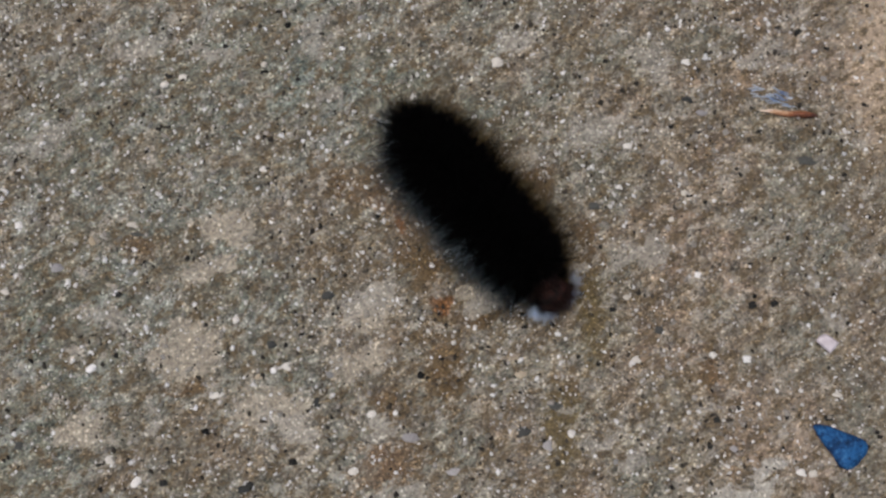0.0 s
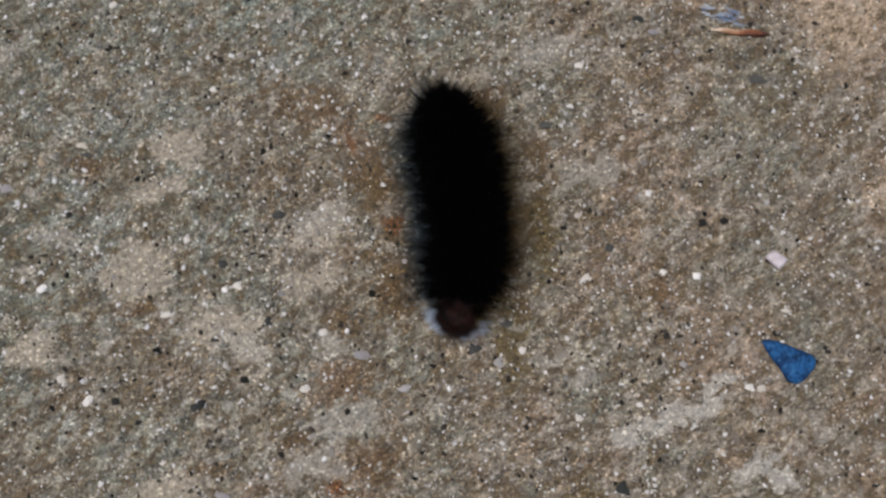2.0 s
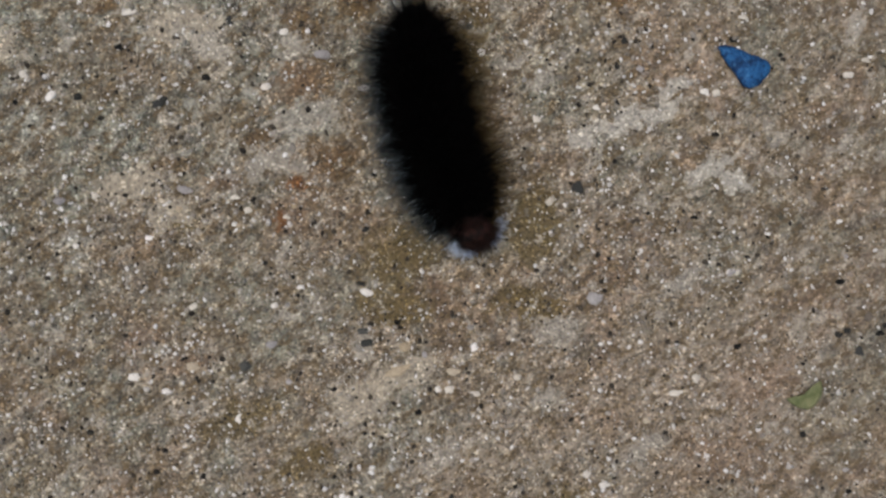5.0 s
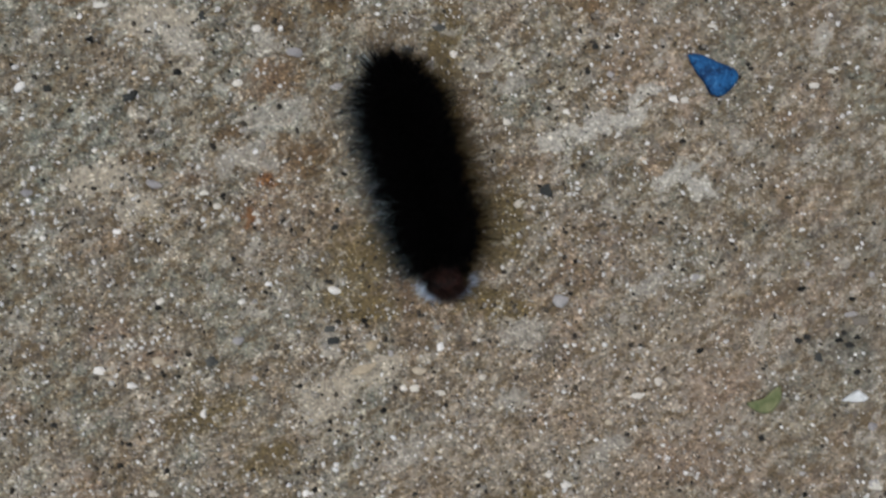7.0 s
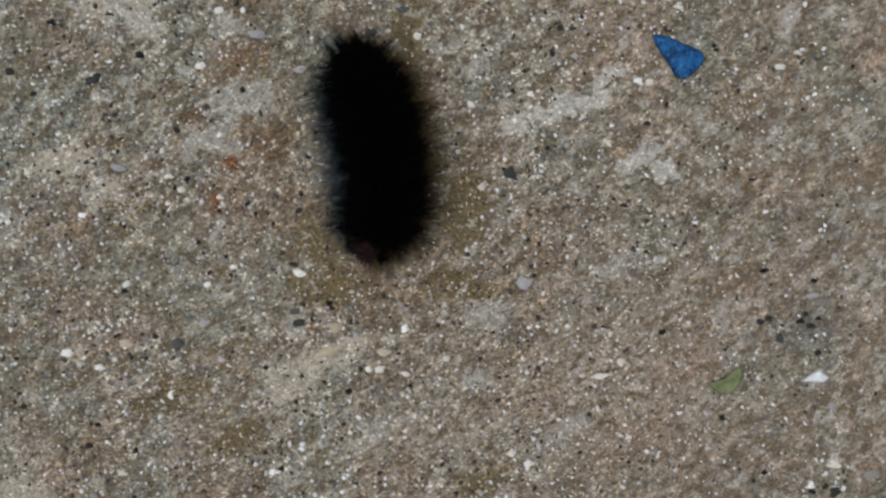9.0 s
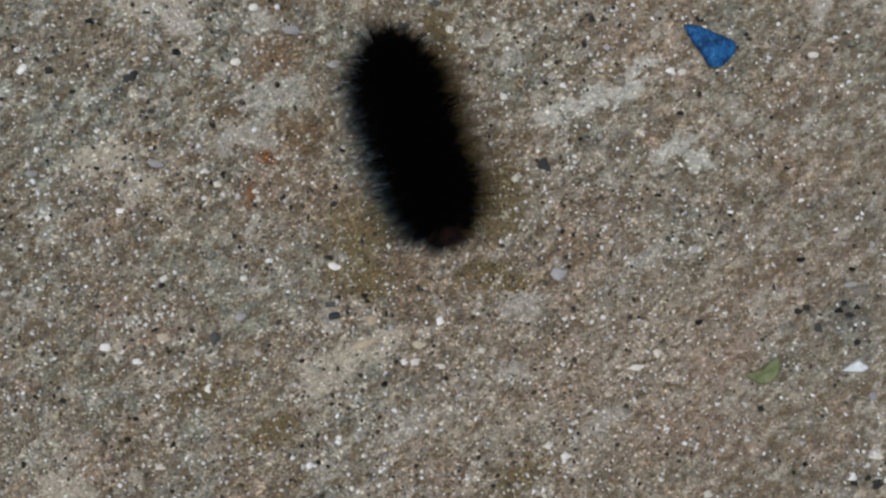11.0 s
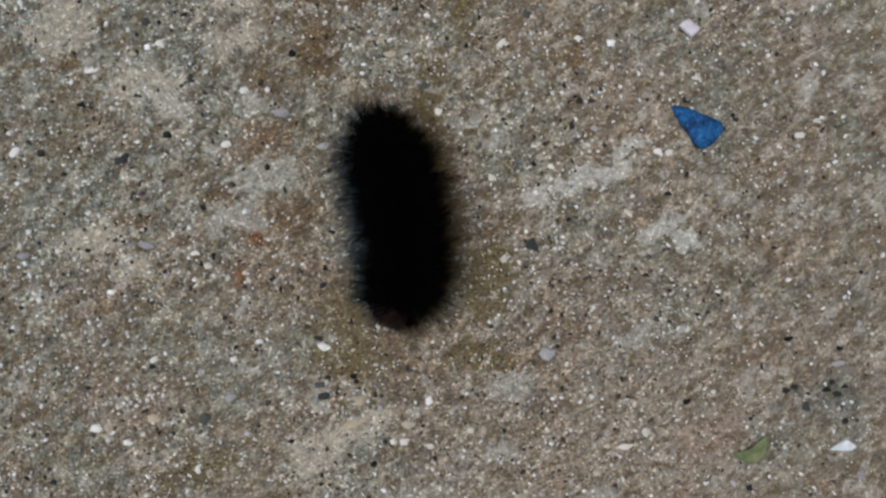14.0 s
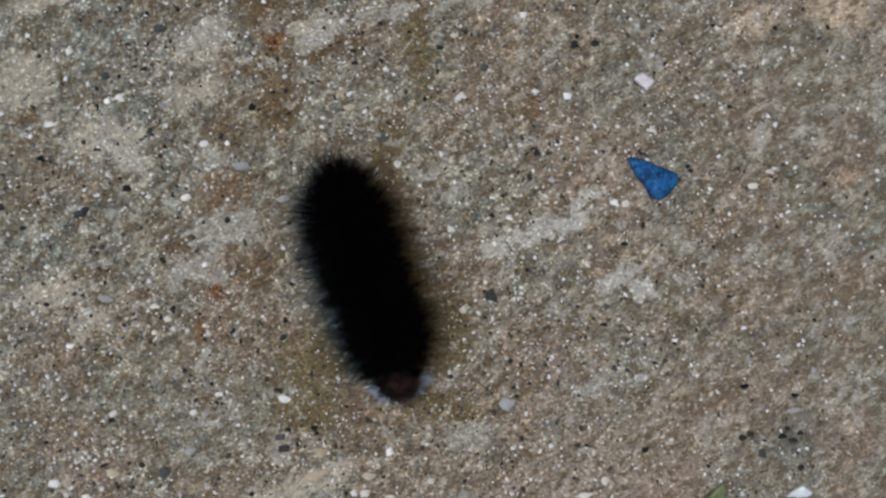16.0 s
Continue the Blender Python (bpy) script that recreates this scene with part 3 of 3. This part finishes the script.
def mottled(name, dark, light, scale, rough, spec=0.4, relief_mm=0.1, trans=0.0):
    m, nt, p = material(name, rough, spec=spec)
    n = noise_tex(nt, object_coords(nt), scale, 5, 0.65).outputs["Fac"]
    nt.links.new(ramp(nt, [(0.32, dark), (0.68, light)], n), p.inputs["Base Color"])
    p.inputs["Transmission Weight"].default_value = trans
    bump(nt, p, n, 0.6, relief_mm * MM)
    return m


def blue_paint():
    """Old blue paint: shadows of its folds put into the colour, paler scuffs and specks."""
    m, nt, p = material("blue_paint", 0.7, spec=0.2)
    co = object_coords(nt)
    fold = noise_tex(nt, co, 360, 5, 0.7).outputs["Fac"]
    scuff = noise_tex(nt, co, 1500, 5, 0.75).outputs["Fac"]
    # the darkest blues paint the shade inside the folds
    c = ramp(nt, [(0.38, (0.004, 0.02, 0.066)), (0.52, (0.011, 0.068, 0.19)), (0.66, (0.02, 0.11, 0.275))], fold)
    c = mix(nt, ramp(nt, [(0.56, (0, 0, 0)), (0.68, (0.6, 0.6, 0.6))], scuff), c, (0.09, 0.22, 0.38))
    c = mix(nt, ramp(nt, [(0.36, (0.8, 0.8, 0.8)), (0.47, (0, 0, 0))], scuff), c, (0.004, 0.02, 0.06))
    nt.links.new(c, p.inputs["Base Color"])
    bump(nt, p, calc(nt, "ADD", scuff, fold), 0.7, 0.0003)
    return m


BLUE_PAINT = blue_paint()
slab("paint_flake", [(49.1, 35.8), (50.2, 36.1), (52.1, 35.6), (54.5, 34.6), (57.2, 33.5), (58.0, 32.5), (57.7, 31.2), (55.9, 29.2), (54.3, 28.6), (53.0, 29.1), (52.1, 30.8), (50.8, 32.6), (49.7, 34.2)], 0.45,
     BLUE_PAINT, "chipped bright blue paint flake lying on the concrete", "paint flake",
     dome=0.35, crumple=0.5, seed=3.0)
slab("paint_flake", [(64.4, -49.4), (65.4, -49.2), (66.2, -50.4), (66.7, -52.2), (66.6, -54.0), (65.3, -54.9), (64.0, -54.2), (63.6, -52.2), (63.8, -50.6)], 0.4,
     BLUE_PAINT, "small rounded dark blue paint flake on the concrete", "paint flake", dome=0.25, crumple=0.2, seed=8.0)
slab("shell_flake", [(50.5, 49.9), (52.1, 51.0), (54.3, 49.4), (52.7, 47.8)], 0.5, mottled("pink_shell", (0.42, 0.36, 0.38), (0.6, 0.55, 0.57), 700, 0.4),
     "pale pinkish diamond-shaped shell flake on the concrete", "shell", dome=0.15, crumple=0.1, seed=1.0)
slab("shell_fragment", [(75.9, -23.5), (77.1, -22.6), (78.8, -21.7), (80.6, -23.0), (79.7, -23.7), (77.9, -23.8)], 0.6,
     mottled("white_shell", (0.42, 0.43, 0.43), (0.78, 0.79, 0.8), 600, 0.4), "white wedge-shaped shell fragment on the concrete", "shell", dome=0.3, seed=2.0)
slab("leaf_scrap", [(59.0, -23.8), (60.3, -23.4), (62.0, -23.0), (63.3, -21.7), (64.8, -20.8), (65.1, -22.2), (64.7, -23.7), (63.8, -24.9), (62.6, -25.6), (61.0, -25.3), (59.7, -24.6)], 0.15,
     mottled("green_leaf", (0.06, 0.085, 0.025), (0.2, 0.2, 0.1), 420, 0.6, 0.3), "torn olive-green leaf scrap lying on the concrete", "leaf", lift=0.0010, dome=0.15, crumple=0.3, seed=5.0)


def film_scrap():
    """A shred of clear film that has split into slivers, some white, some blue."""
    film = tagged(new("film_scrap"), "shredded translucent pale blue film beside a wood splinter", "plastic scrap")
    film.location = (46.0 * MM, 91.8 * MM, 0.35 * MM)
    mats = [mottled("blue_film", (0.06, 0.1, 0.2), (0.22, 0.33, 0.55), 900, 0.3, 0.5, 0.2, 0.5), mottled("white_film", (0.3, 0.36, 0.44), (0.7, 0.75, 0.8), 900, 0.25, 0.6, 0.2, 0.4)]
    g = random.Random(12)
    for k in range(24):
        t = k / 23
        long, wide = g.uniform(1.4, 3.4), g.uniform(0.16, 0.4)
        x, y = -3.6 + 6.4 * g.random(), 1.5 - 2.6 * t
        me = bpy.data.meshes.new("sliver")
        bm = bmesh.new()
        rows = []
        for j in range(7):
            u = j / 6
            w = wide * (0.15 + np.sin(u * np.pi) ** 0.6) * 0.5
            cx, cz = (u - 0.5) * long, 0.25 * noise.noise(Vector((u * 2.5, k * 3.3, 0)))
            cy = 0.3 * noise.noise(Vector((u * 2, k * 1.7, 5)))
            rows.append([bm.verts.new((cx * MM, (cy + d * w) * MM, (cz + h) * MM)) for d, h in ((-1, 0), (0, 0.05), (1, 0), (0, -0.05))])
        for p0, p1 in zip(rows, rows[1:]):
            for j in range(4):
                bm.faces.new((p0[j], p1[j], p1[(j + 1) % 4], p0[(j + 1) % 4]))
        bm.faces.new(rows[0])
        bm.faces.new(rows[-1][::-1])
        bmesh.ops.recalc_face_normals(bm, faces=bm.faces)
        bm.to_mesh(me)
        bm.free()
        me.materials.append(mats[0 if k % 3 == 1 else 1])
        sliver = new("sliver", me)
        sliver.parent = film
        sliver.matrix_basis = pose(x * MM, (y - x * 0.22) * MM, g.uniform(0, 0.25) * MM, 0, 0, g.uniform(-26, 2))


film_scrap()


def splinter():
    """A thin reddish splinter, thicker and darker at one end, a highlight coloured pale along its upper edge."""
    bm = bmesh.new()
    rings = []
    for k in range(15):
        t = k / 14
        r = (0.12 + 0.42 * min(1, t * 5) * min(1, (1 - t) * 6)) * (0.8 + 0.35 * t)
        c = Vector((43.4 + 9.9 * t, 89.4 - 0.9 * t + 0.25 * noise.noise(Vector((t * 3, 0, 0))), 0.55 + 0.12 * noise.noise(Vector((t * 4, 1, 0)))))
        ring = []
        for j in range(8):
            a = j * 2 * np.pi / 8
            d = r * (1 + 0.3 * noise.noise(Vector((t * 6, j * 0.9, 2))))
            ring.append(bm.verts.new((c + Vector((0, np.cos(a) * d, np.sin(a) * d * 0.8))) * MM))
        rings.append(ring)
    for a, b in zip(rings, rings[1:]):
        for j in range(8):
            bm.faces.new((a[j], a[(j + 1) % 8], b[(j + 1) % 8], b[j])).smooth = True
    bm.faces.new(rings[0][::-1])
    bm.faces.new(rings[-1])
    me = bpy.data.meshes.new("wood_splinter")
    bm.to_mesh(me)
    bm.free()
    wood, nt, p = material("reddish_wood", 0.5, spec=0.4)
    sep = nt.nodes.new("ShaderNodeSeparateXYZ")
    nt.links.new(nt.nodes.new("ShaderNodeTexCoord").outputs["Generated"], sep.inputs[0])
    grain = noise_tex(nt, object_coords(nt), 700, 4, 0.7).outputs["Fac"]
    # paints a pale highlight on the upper edge, fading towards the dark end
    worn = calc(nt, "ADD", calc(nt, "MULTIPLY", sep.outputs[1], 0.55), calc(nt, "SUBTRACT", calc(nt, "MULTIPLY", grain, 0.8), calc(nt, "MULTIPLY", sep.outputs[0], 0.45)))
    nt.links.new(ramp(nt, [(0.05, (0.05, 0.014, 0.006)), (0.35, (0.2, 0.065, 0.022)), (0.6, (0.42, 0.24, 0.13)), (0.75, (0.62, 0.48, 0.36))], worn), p.inputs["Base Color"])
    me.materials.append(wood)
    tagged(new("wood_splinter", me), "thin reddish-brown wood splinter lying on the concrete", "splinter")


splinter()

# ---- the caterpillar ----
SKIN, skin_nt, skin_p = material("black_skin", 0.9, (0.002, 0.0018, 0.0018), 0.05)
bump(skin_nt, skin_p, noise_tex(skin_nt, object_coords(skin_nt), 1500, 4).outputs["Fac"], 0.5, 0.0002)
HEAD_MAT, head_nt, head_p = material("dark_brown_head", 0.7, spec=0.1)
head_n = noise_tex(head_nt, object_coords(head_nt), 1100, 5).outputs["Fac"]
head_nt.links.new(ramp(head_nt, [(0.4, (0.0022, 0.0014, 0.0012)), (0.68, (0.03, 0.0105, 0.008))], head_n), head_p.inputs["Base Color"])
bump(head_nt, head_p, head_n, 0.3, 0.0002)


def hair_material(name, stops, rough=0.5, spec=0.3):
    m, nt, p = material(name, rough, spec=spec)
    nt.links.new(ramp(nt, stops, nt.nodes.new("ShaderNodeNewGeometry").outputs["Random Per Island"]), p.inputs["Base Color"])
    return m


BLACK_HAIR = hair_material("black_hair", [(0, (0.0008, 0.0008, 0.0008)), (1, (0.0025, 0.0022, 0.0022))], 0.95, 0.03)
RED_HAIR = hair_material("red_brown_hair", [(0, (0.004, 0.002, 0.0015)), (1, (0.028, 0.011, 0.008))], 0.6, 0.2)
# blue-grey puts the sheen of skylight into the hairs of one side
SKY_SHEEN_HAIR = hair_material("sky_sheen_hair", [(0, (0.006, 0.008, 0.009)), (0.6, (0.013, 0.02, 0.023)), (0.94, (0.055, 0.08, 0.092)), (1, (0.34, 0.43, 0.48))], 0.6, 0.25)
# brown hair, its tone also standing in for contact shade
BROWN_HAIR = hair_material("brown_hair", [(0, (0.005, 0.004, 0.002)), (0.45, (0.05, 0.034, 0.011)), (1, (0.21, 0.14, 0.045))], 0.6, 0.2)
# pale blue colours the glint of the sky into these hairs
GLINT_HAIR = hair_material("glint_hair", [(0, (0.36, 0.47, 0.66)), (1, (0.66, 0.76, 0.9))], 0.4, 0.5)


def hairs(name, roots, ways, lengths, thick, sag, mat, seed):
    """Tapered, slightly bent three-sided bristles in one mesh."""
    g = np.random.default_rng(seed)
    n = len(roots)
    ways = ways / np.linalg.norm(ways, axis=1)[:, None]
    side = np.cross(ways, g.normal(size=(n, 3)))
    side /= np.linalg.norm(side, axis=1)[:, None]
    other = np.cross(ways, side)
    bend = g.normal(0, 0.13, (n, 1)) * side * lengths[:, None] + np.array([0, 0, -sag]) * lengths[:, None]
    verts = []
    for t, w in ((0.0, 1.0), (0.45, 0.85), (0.8, 0.5)):
        c = roots + ways * (lengths * t)[:, None] + bend * t * t
        for k in range(3):
            a = k * 2 * np.pi / 3
            verts.append(c + (side * np.cos(a) + other * np.sin(a)) * thick * w)
    verts.append(roots + ways * lengths[:, None] + bend)
    v = np.stack(verts, 1)
    f = []
    for r in (0, 3):
        for k in range(3):
            k2 = (k + 1) % 3
            f += [(r + k, r + k2, r + 3 + k2), (r + k, r + 3 + k2, r + 3 + k)]
    f += [(6 + k, 6 + (k + 1) % 3, 9) for k in range(3)]
    f = np.array(f)[None] + (np.arange(n) * 10)[:, None, None]
    return mesh_from(name, v.reshape(-1, 3), f.reshape(-1, 3), mat)


SEGMENTS = 12
BODY_Z = 0.0042
caterpillar = tagged(new("caterpillar"), "black woolly caterpillar with a dark brown head on concrete", "caterpillar")


def part(name, me, parent, label=""):
    ob = new(name, me)
    ob.parent = parent
    return tagged(ob, label)


def segment_radius(i):
    """Tail first, head end last, in metres."""
    return (2.7, 3.2, 3.5, 3.6, 3.65, 3.65, 3.6, 3.55, 3.45, 3.3, 3.0, 2.45)[i] * MM


def body_segment(i):
    r = segment_radius(i)
    bm = bmesh.new()
    bmesh.ops.create_uvsphere(bm, u_segments=28, v_segments=16, radius=1)
    for v in bm.verts:
        x, y, z = v.co.z, v.co.x, v.co.y
        a = np.arctan2(z, y)
        wart = 0.09 * max(0.0, np.cos(6 * a)) ** 3 * max(0.0, 1 - abs(x) * 1.3)
        ring = 0.04 * np.cos(x * 7)
        k = 1 + wart + ring
        v.co = (x * 0.0026, y * r * k, z * r * 0.94 * k)
    me = bpy.data.meshes.new("body_segment")
    bm.to_mesh(me)
    bm.free()
    me.polygons.foreach_set("use_smooth", [True] * len(me.polygons))
    me.materials.append(HEAD_MAT if i == SEGMENTS - 1 else SKIN)
    seg = part("body_segment", me, caterpillar)

    def coat(clumps, each, lo, hi, thick, lean, fan, sag, mat, name, label, down=0.62, up=1.1, seed=0, sides=(1, -1), draw=0.45):
        """Hairs that stand in clumps whose tips draw together."""
        gg = np.random.default_rng(seed + i)
        a = gg.uniform(-np.pi, np.pi, clumps)
        a = a[(np.sin(a) > -down) & (np.sin(a) < up) & (np.isin(np.sign(np.cos(a)), sides))]
        m = len(a)
        ax = gg.uniform(-1, 1, m)
        roots = np.stack([ax * 0.0019, np.cos(a) * r * 0.97, np.sin(a) * r * 0.92], 1)
        b = a + gg.normal(0, 0.2, m)
        ways = np.stack([ax * 0.35 + lean + gg.normal(0, fan, m), np.cos(b), np.sin(b)], 1)
        if i == 0:
            # the tail end is rounded off by bristles all over its back
            e = gg.uniform(-0.5, np.pi / 2, m)
            roots = np.stack([-np.sin(e) * 0.0019, np.cos(a) * np.cos(e) * r, np.sin(a) * np.cos(e) * r * 0.95], 1)
            ways = np.stack([-np.sin(e) * 1.1, np.cos(b) * np.cos(e), np.sin(b) * np.cos(e)], 1) + gg.normal(0, 0.14, (m, 3))
        tall = gg.uniform(lo, hi, m)
        if i == SEGMENTS - 1:
            # and the front end likewise, with shorter ones before the head
            e = gg.uniform(-0.7, np.pi / 2 if mat is RED_HAIR else 0.95, m)
            roots = np.stack([np.sin(e) * 0.0019, np.cos(a) * np.cos(e) * r, np.sin(a) * np.cos(e) * r * 0.95], 1)
            ways = np.stack([np.sin(e) * 1.1, np.cos(b) * np.cos(e), np.sin(b) * np.cos(e)], 1) + gg.normal(0, 0.14, (m, 3))
            tall *= 1 - 0.3 * np.clip(np.sin(e), 0, 1)
        ways /= np.linalg.norm(ways, axis=1)[:, None]
        tips = np.repeat(roots + ways * (tall * MM)[:, None], each, 0) + gg.normal(0, draw * MM, (m * each, 3))
        roots = np.repeat(roots, each, 0) + gg.normal(0, 0.45 * MM, (m * each, 3))
        ways = tips - roots
        lengths = np.linalg.norm(ways, axis=1) * gg.uniform(0.62, 1.06, m * each)
        part(name, hairs(name, roots, ways, lengths, thick * MM, sag, mat, seed + 31 * i), seg, label)

    lean = {0: -0.5, 1: -0.2, 2: -0.12, SEGMENTS - 1: 0.0, SEGMENTS - 2: -0.1}.get(i, -0.08)
    size = {0: 0.85, SEGMENTS - 3: 0.95, SEGMENTS - 2: 0.87, SEGMENTS - 1: 0.62}.get(i, 1.0)
    front = i >= SEGMENTS - 1
    coat(300, 9, 3.0 * size, 5.4 * size, 0.046, lean, 0.28, 0.06, BLACK_HAIR, "bristles", "dense black bristles", up=0.45 if front else 1.1, seed=1000)
    if not front:
        coat(85, 7, 5.6 * size, 8.0 * size, 0.046, lean, 0.36, 0.06, BLACK_HAIR, "stiff_hairs", "long stiff black hairs in pointed tufts", seed=6000, draw=0.12)
    if front:
        coat(90, 12, 1.4, 2.8, 0.045, 0.5, 0.3, 0.06, RED_HAIR, "bristles", "short red-brown bristles", seed=4000)
    # painted sky sheen on one side; brown hair with contact shade on the other
    coat(900, 3, 5.0 * size, 12.4 * size, 0.019, lean, 0.4, 0.1, SKY_SHEEN_HAIR, "long_hairs", "fine dark hairs coloured with a blue-grey sky sheen", up=0.2, seed=2000, sides=(-1,))
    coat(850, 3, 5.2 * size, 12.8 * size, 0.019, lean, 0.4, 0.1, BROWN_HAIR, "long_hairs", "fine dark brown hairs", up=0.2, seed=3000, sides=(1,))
    # sparkles of skylight along one side, put in as pale-coloured hairs
    coat(46, 2, 6.2 * size, 9.2 * size, 0.028, lean, 0.4, 0.1, GLINT_HAIR, "glint_hairs", "sparse hairs coloured pale blue for sky glints", up=0.0, seed=7000, sides=(-1,))
    # short legs under the body
    if i in (0, 3, 4, 5, 6, 9, 10, 11):
        for s in (1, -1):
            bm = bmesh.new()
            slim = i > 8
            bmesh.ops.create_cone(bm, cap_ends=True, segments=10, radius1=(0.35 if slim else 0.75) * MM, radius2=(0.75 if slim else 0.9) * MM, depth=1.9 * MM)
            bmesh.ops.bevel(bm, geom=bm.edges[:], offset=0.12 * MM, segments=1, affect="EDGES")
            lm = bpy.data.meshes.new("leg")
            bm.to_mesh(lm)
            bm.free()
            lm.materials.append(SKIN)
            leg = part("leg", lm, seg)
            leg.matrix_basis = pose(0, s * r * 0.5, -BODY_Z + 1.15 * MM, -s * 12, 0, 0)
    return seg


def head_part():
    bm = bmesh.new()
    bmesh.ops.create_uvsphere(bm, u_segments=32, v_segments=20, radius=1)
    for v in bm.verts:
        x, y, z = v.co.z, v.co.x, v.co.y
        groove = 1 - 0.1 * np.exp(-(y / 0.16) ** 2) * (z > -0.5)
        v.co = (x * 3.0 * MM * groove, y * 3.15 * MM, z * 2.8 * MM * groove)
    me = bpy.data.meshes.new("head")
    bm.to_mesh(me)
    bm.free()
    me.polygons.foreach_set("use_smooth", [True] * len(me.polygons))
    me.materials.append(HEAD_MAT)
    head = part("head", me, caterpillar, "dark red-brown head")
    g = np.random.default_rng(77)
    for s in (1, -1):
        # sky glints beside the head, made as pale blue hairs
        n = 170
        a = g.uniform(0.3, 1.5, n)
        roots = np.stack([np.cos(a) * 2.3 - 0.2, s * np.sin(a) * 2.6, g.uniform(-1.6, 0.0, n)], 1) * MM
        ways = np.stack([np.cos(a), s * np.sin(a) * 1.1, g.normal(-0.15, 0.2, n)], 1)
        part("glint_hairs", hairs("glint_hairs", roots, ways, (1.9 + 2.3 * np.sin(a) * g.random(n)) * MM, 0.05 * MM, 0.12, GLINT_HAIR, 5 + s), head, "fine hairs coloured pale blue for sky glints")
        n = 460
        a, e = g.uniform(0.0, 1.7, n), g.uniform(-0.3, 1.35, n)
        roots = np.stack([np.cos(a) * np.cos(e) * 2.6, s * np.sin(a) * np.cos(e) * 2.75, np.sin(e) * 2.55], 1) * MM
        ways = np.stack([np.cos(a) * np.cos(e) + 0.3, s * np.sin(a) * np.cos(e), np.sin(e)], 1) + g.normal(0, 0.35, (n, 3))
        part("bristles", hairs("bristles", roots, ways, g.uniform(0.7, 2.0, n) * MM, 0.03 * MM, 0.1, RED_HAIR, 15 + s), head, "short red-brown bristles")
        jaw = bmesh.new()
        bmesh.ops.create_icosphere(jaw, subdivisions=2, radius=0.55 * MM)
        for v in jaw.verts:
            v.co.x *= 1.5
        jm = bpy.data.meshes.new("jaw")
        jaw.to_mesh(jm)
        jaw.free()
        jm.materials.append(HEAD_MAT)
        part("jaw", jm, head).location = (1.5 * MM, s * 0.55 * MM, -1.9 * MM)
    return head


SEGS = [body_segment(i) for i in range(SEGMENTS)]
HEAD = head_part()

# seconds; middle of the body (mm); its heading, bend and hook (degrees); its length (mm)
CRAWL = [
    (0.0, -5.6, 72.9, -51, -1, -3, 42.6),
    (0.5, 0.1, 68.7, -41, 13, 21, 44.3),
    (1.0, 0.5, 68.3, -58, -58, 0, 41.2),
    (1.5, 1.0, 65.4, -74, -99, -14, 42.5),
    (2.0, -0.2, 58.9, -87, -40, -3, 41.3),
    (2.5, -2.5, 52.2, -88, 4, 10, 41),
    (3.0, -2.7, 44.4, -93, -1, -0, 41.4),
    (3.5, -3.2, 36.3, -97.5, -6, -3, 40),
    (4.0, -2.2, 30.3, -86.5, 10, -5, 41.7),
    (4.2, -1.8, 28.8, -81, 42, -4, 41.4),
    (6.3, 3.7, 13.7, -73.5, 8, 0, 41.7),
    (6.5, 3, 14.2, -75, 8, 0, 41.6),
    (7.0, 3.5, 14.3, -75, -8, -4, 41.0),
    (7.5, 2.7, 14.5, -75.5, 1, -14, 39.5),
    (8.0, 3, 14.9, -80.5, -15, -19, 38.3),
    (8.5, 2.1, 15.2, -84, -33, -22, 38.2),
    (9.0, 3.1, 15.6, -88, -58, -25, 37.4),
    (11.5, 2.7, 16.1, -70, 20, 5, 36.7),
    (12.0, 2.9, 16.1, -70.5, 12, 4, 36.7),
    (12.5, 2.7, 15.9, -81, -18, -9, 37.2),
    (13.0, 3.0, 15.8, -87.5, -68, -14, 38.2),
    (13.5, 2.5, 16.2, -88, -60, -18, 37.6),
    (14.0, 2.9, 16.9, -86.5, -50, -17, 37.0),
    (14.5, 2.7, 17.1, -75, 5, -8, 37.3),
    (15.0, 2.9, 16.9, -67.5, 36, 5, 37.6),
    (15.5, 4.7, 15.6, -65.5, 36, -4, 41.8),
    (16.0, 3.8, 15.2, -75, 0, -12, 41),
]


def spine(bend, hook, length, at):
    """Place and turn, in the body's own space, at a fraction of its length (-0.5 tail, 0.5 head)."""
    x = y = 0.0
    n = 24
    turn = lambda s: radians(bend) * s + radians(hook) * (s * s - 1 / 12) * 4
    for k in range(n):
        a = turn(at * (k + 0.5) / n)
        x, y = x + np.cos(a) * at * length / n, y + np.sin(a) * at * length / n
    return x * MM, y * MM, turn(at) * 180 / np.pi


def tucked(length):
    """How far the head is drawn in, which shortens the body."""
    return min(1.0, max(0.0, (41.3 - length) / 3.0))


def motions():
    walk(caterpillar, [(t, pose(x * MM, y * MM, 0, 0, 0, heading)) for t, x, y, heading, bend, hook, length in CRAWL])
    for i, seg in enumerate(SEGS):
        rows = []
        for t, x, y, heading, bend, hook, length in CRAWL:
            tail, front = 4.9, 5.0 - 2.0 * tucked(length)
            at = (tail + (length - tail - front) * i / (SEGMENTS - 1)) / length - 0.5
            sx, sy, a = spine(bend, hook, length, at)
            rows.append((t, pose(sx, sy, BODY_Z, 0, 0, a)))
        walk(seg, rows)
    rows = []
    for t, x, y, heading, bend, hook, length in CRAWL:
        sx, sy, a = spine(bend, hook, length, 0.5 - (2.7 + 1.0 * tucked(length)) / length)
        rows.append((t, pose(sx, sy, 0.0034 - 0.0006 * tucked(length), 0, 18 + 30 * tucked(length), a)))
    walk(HEAD, rows)


motions()
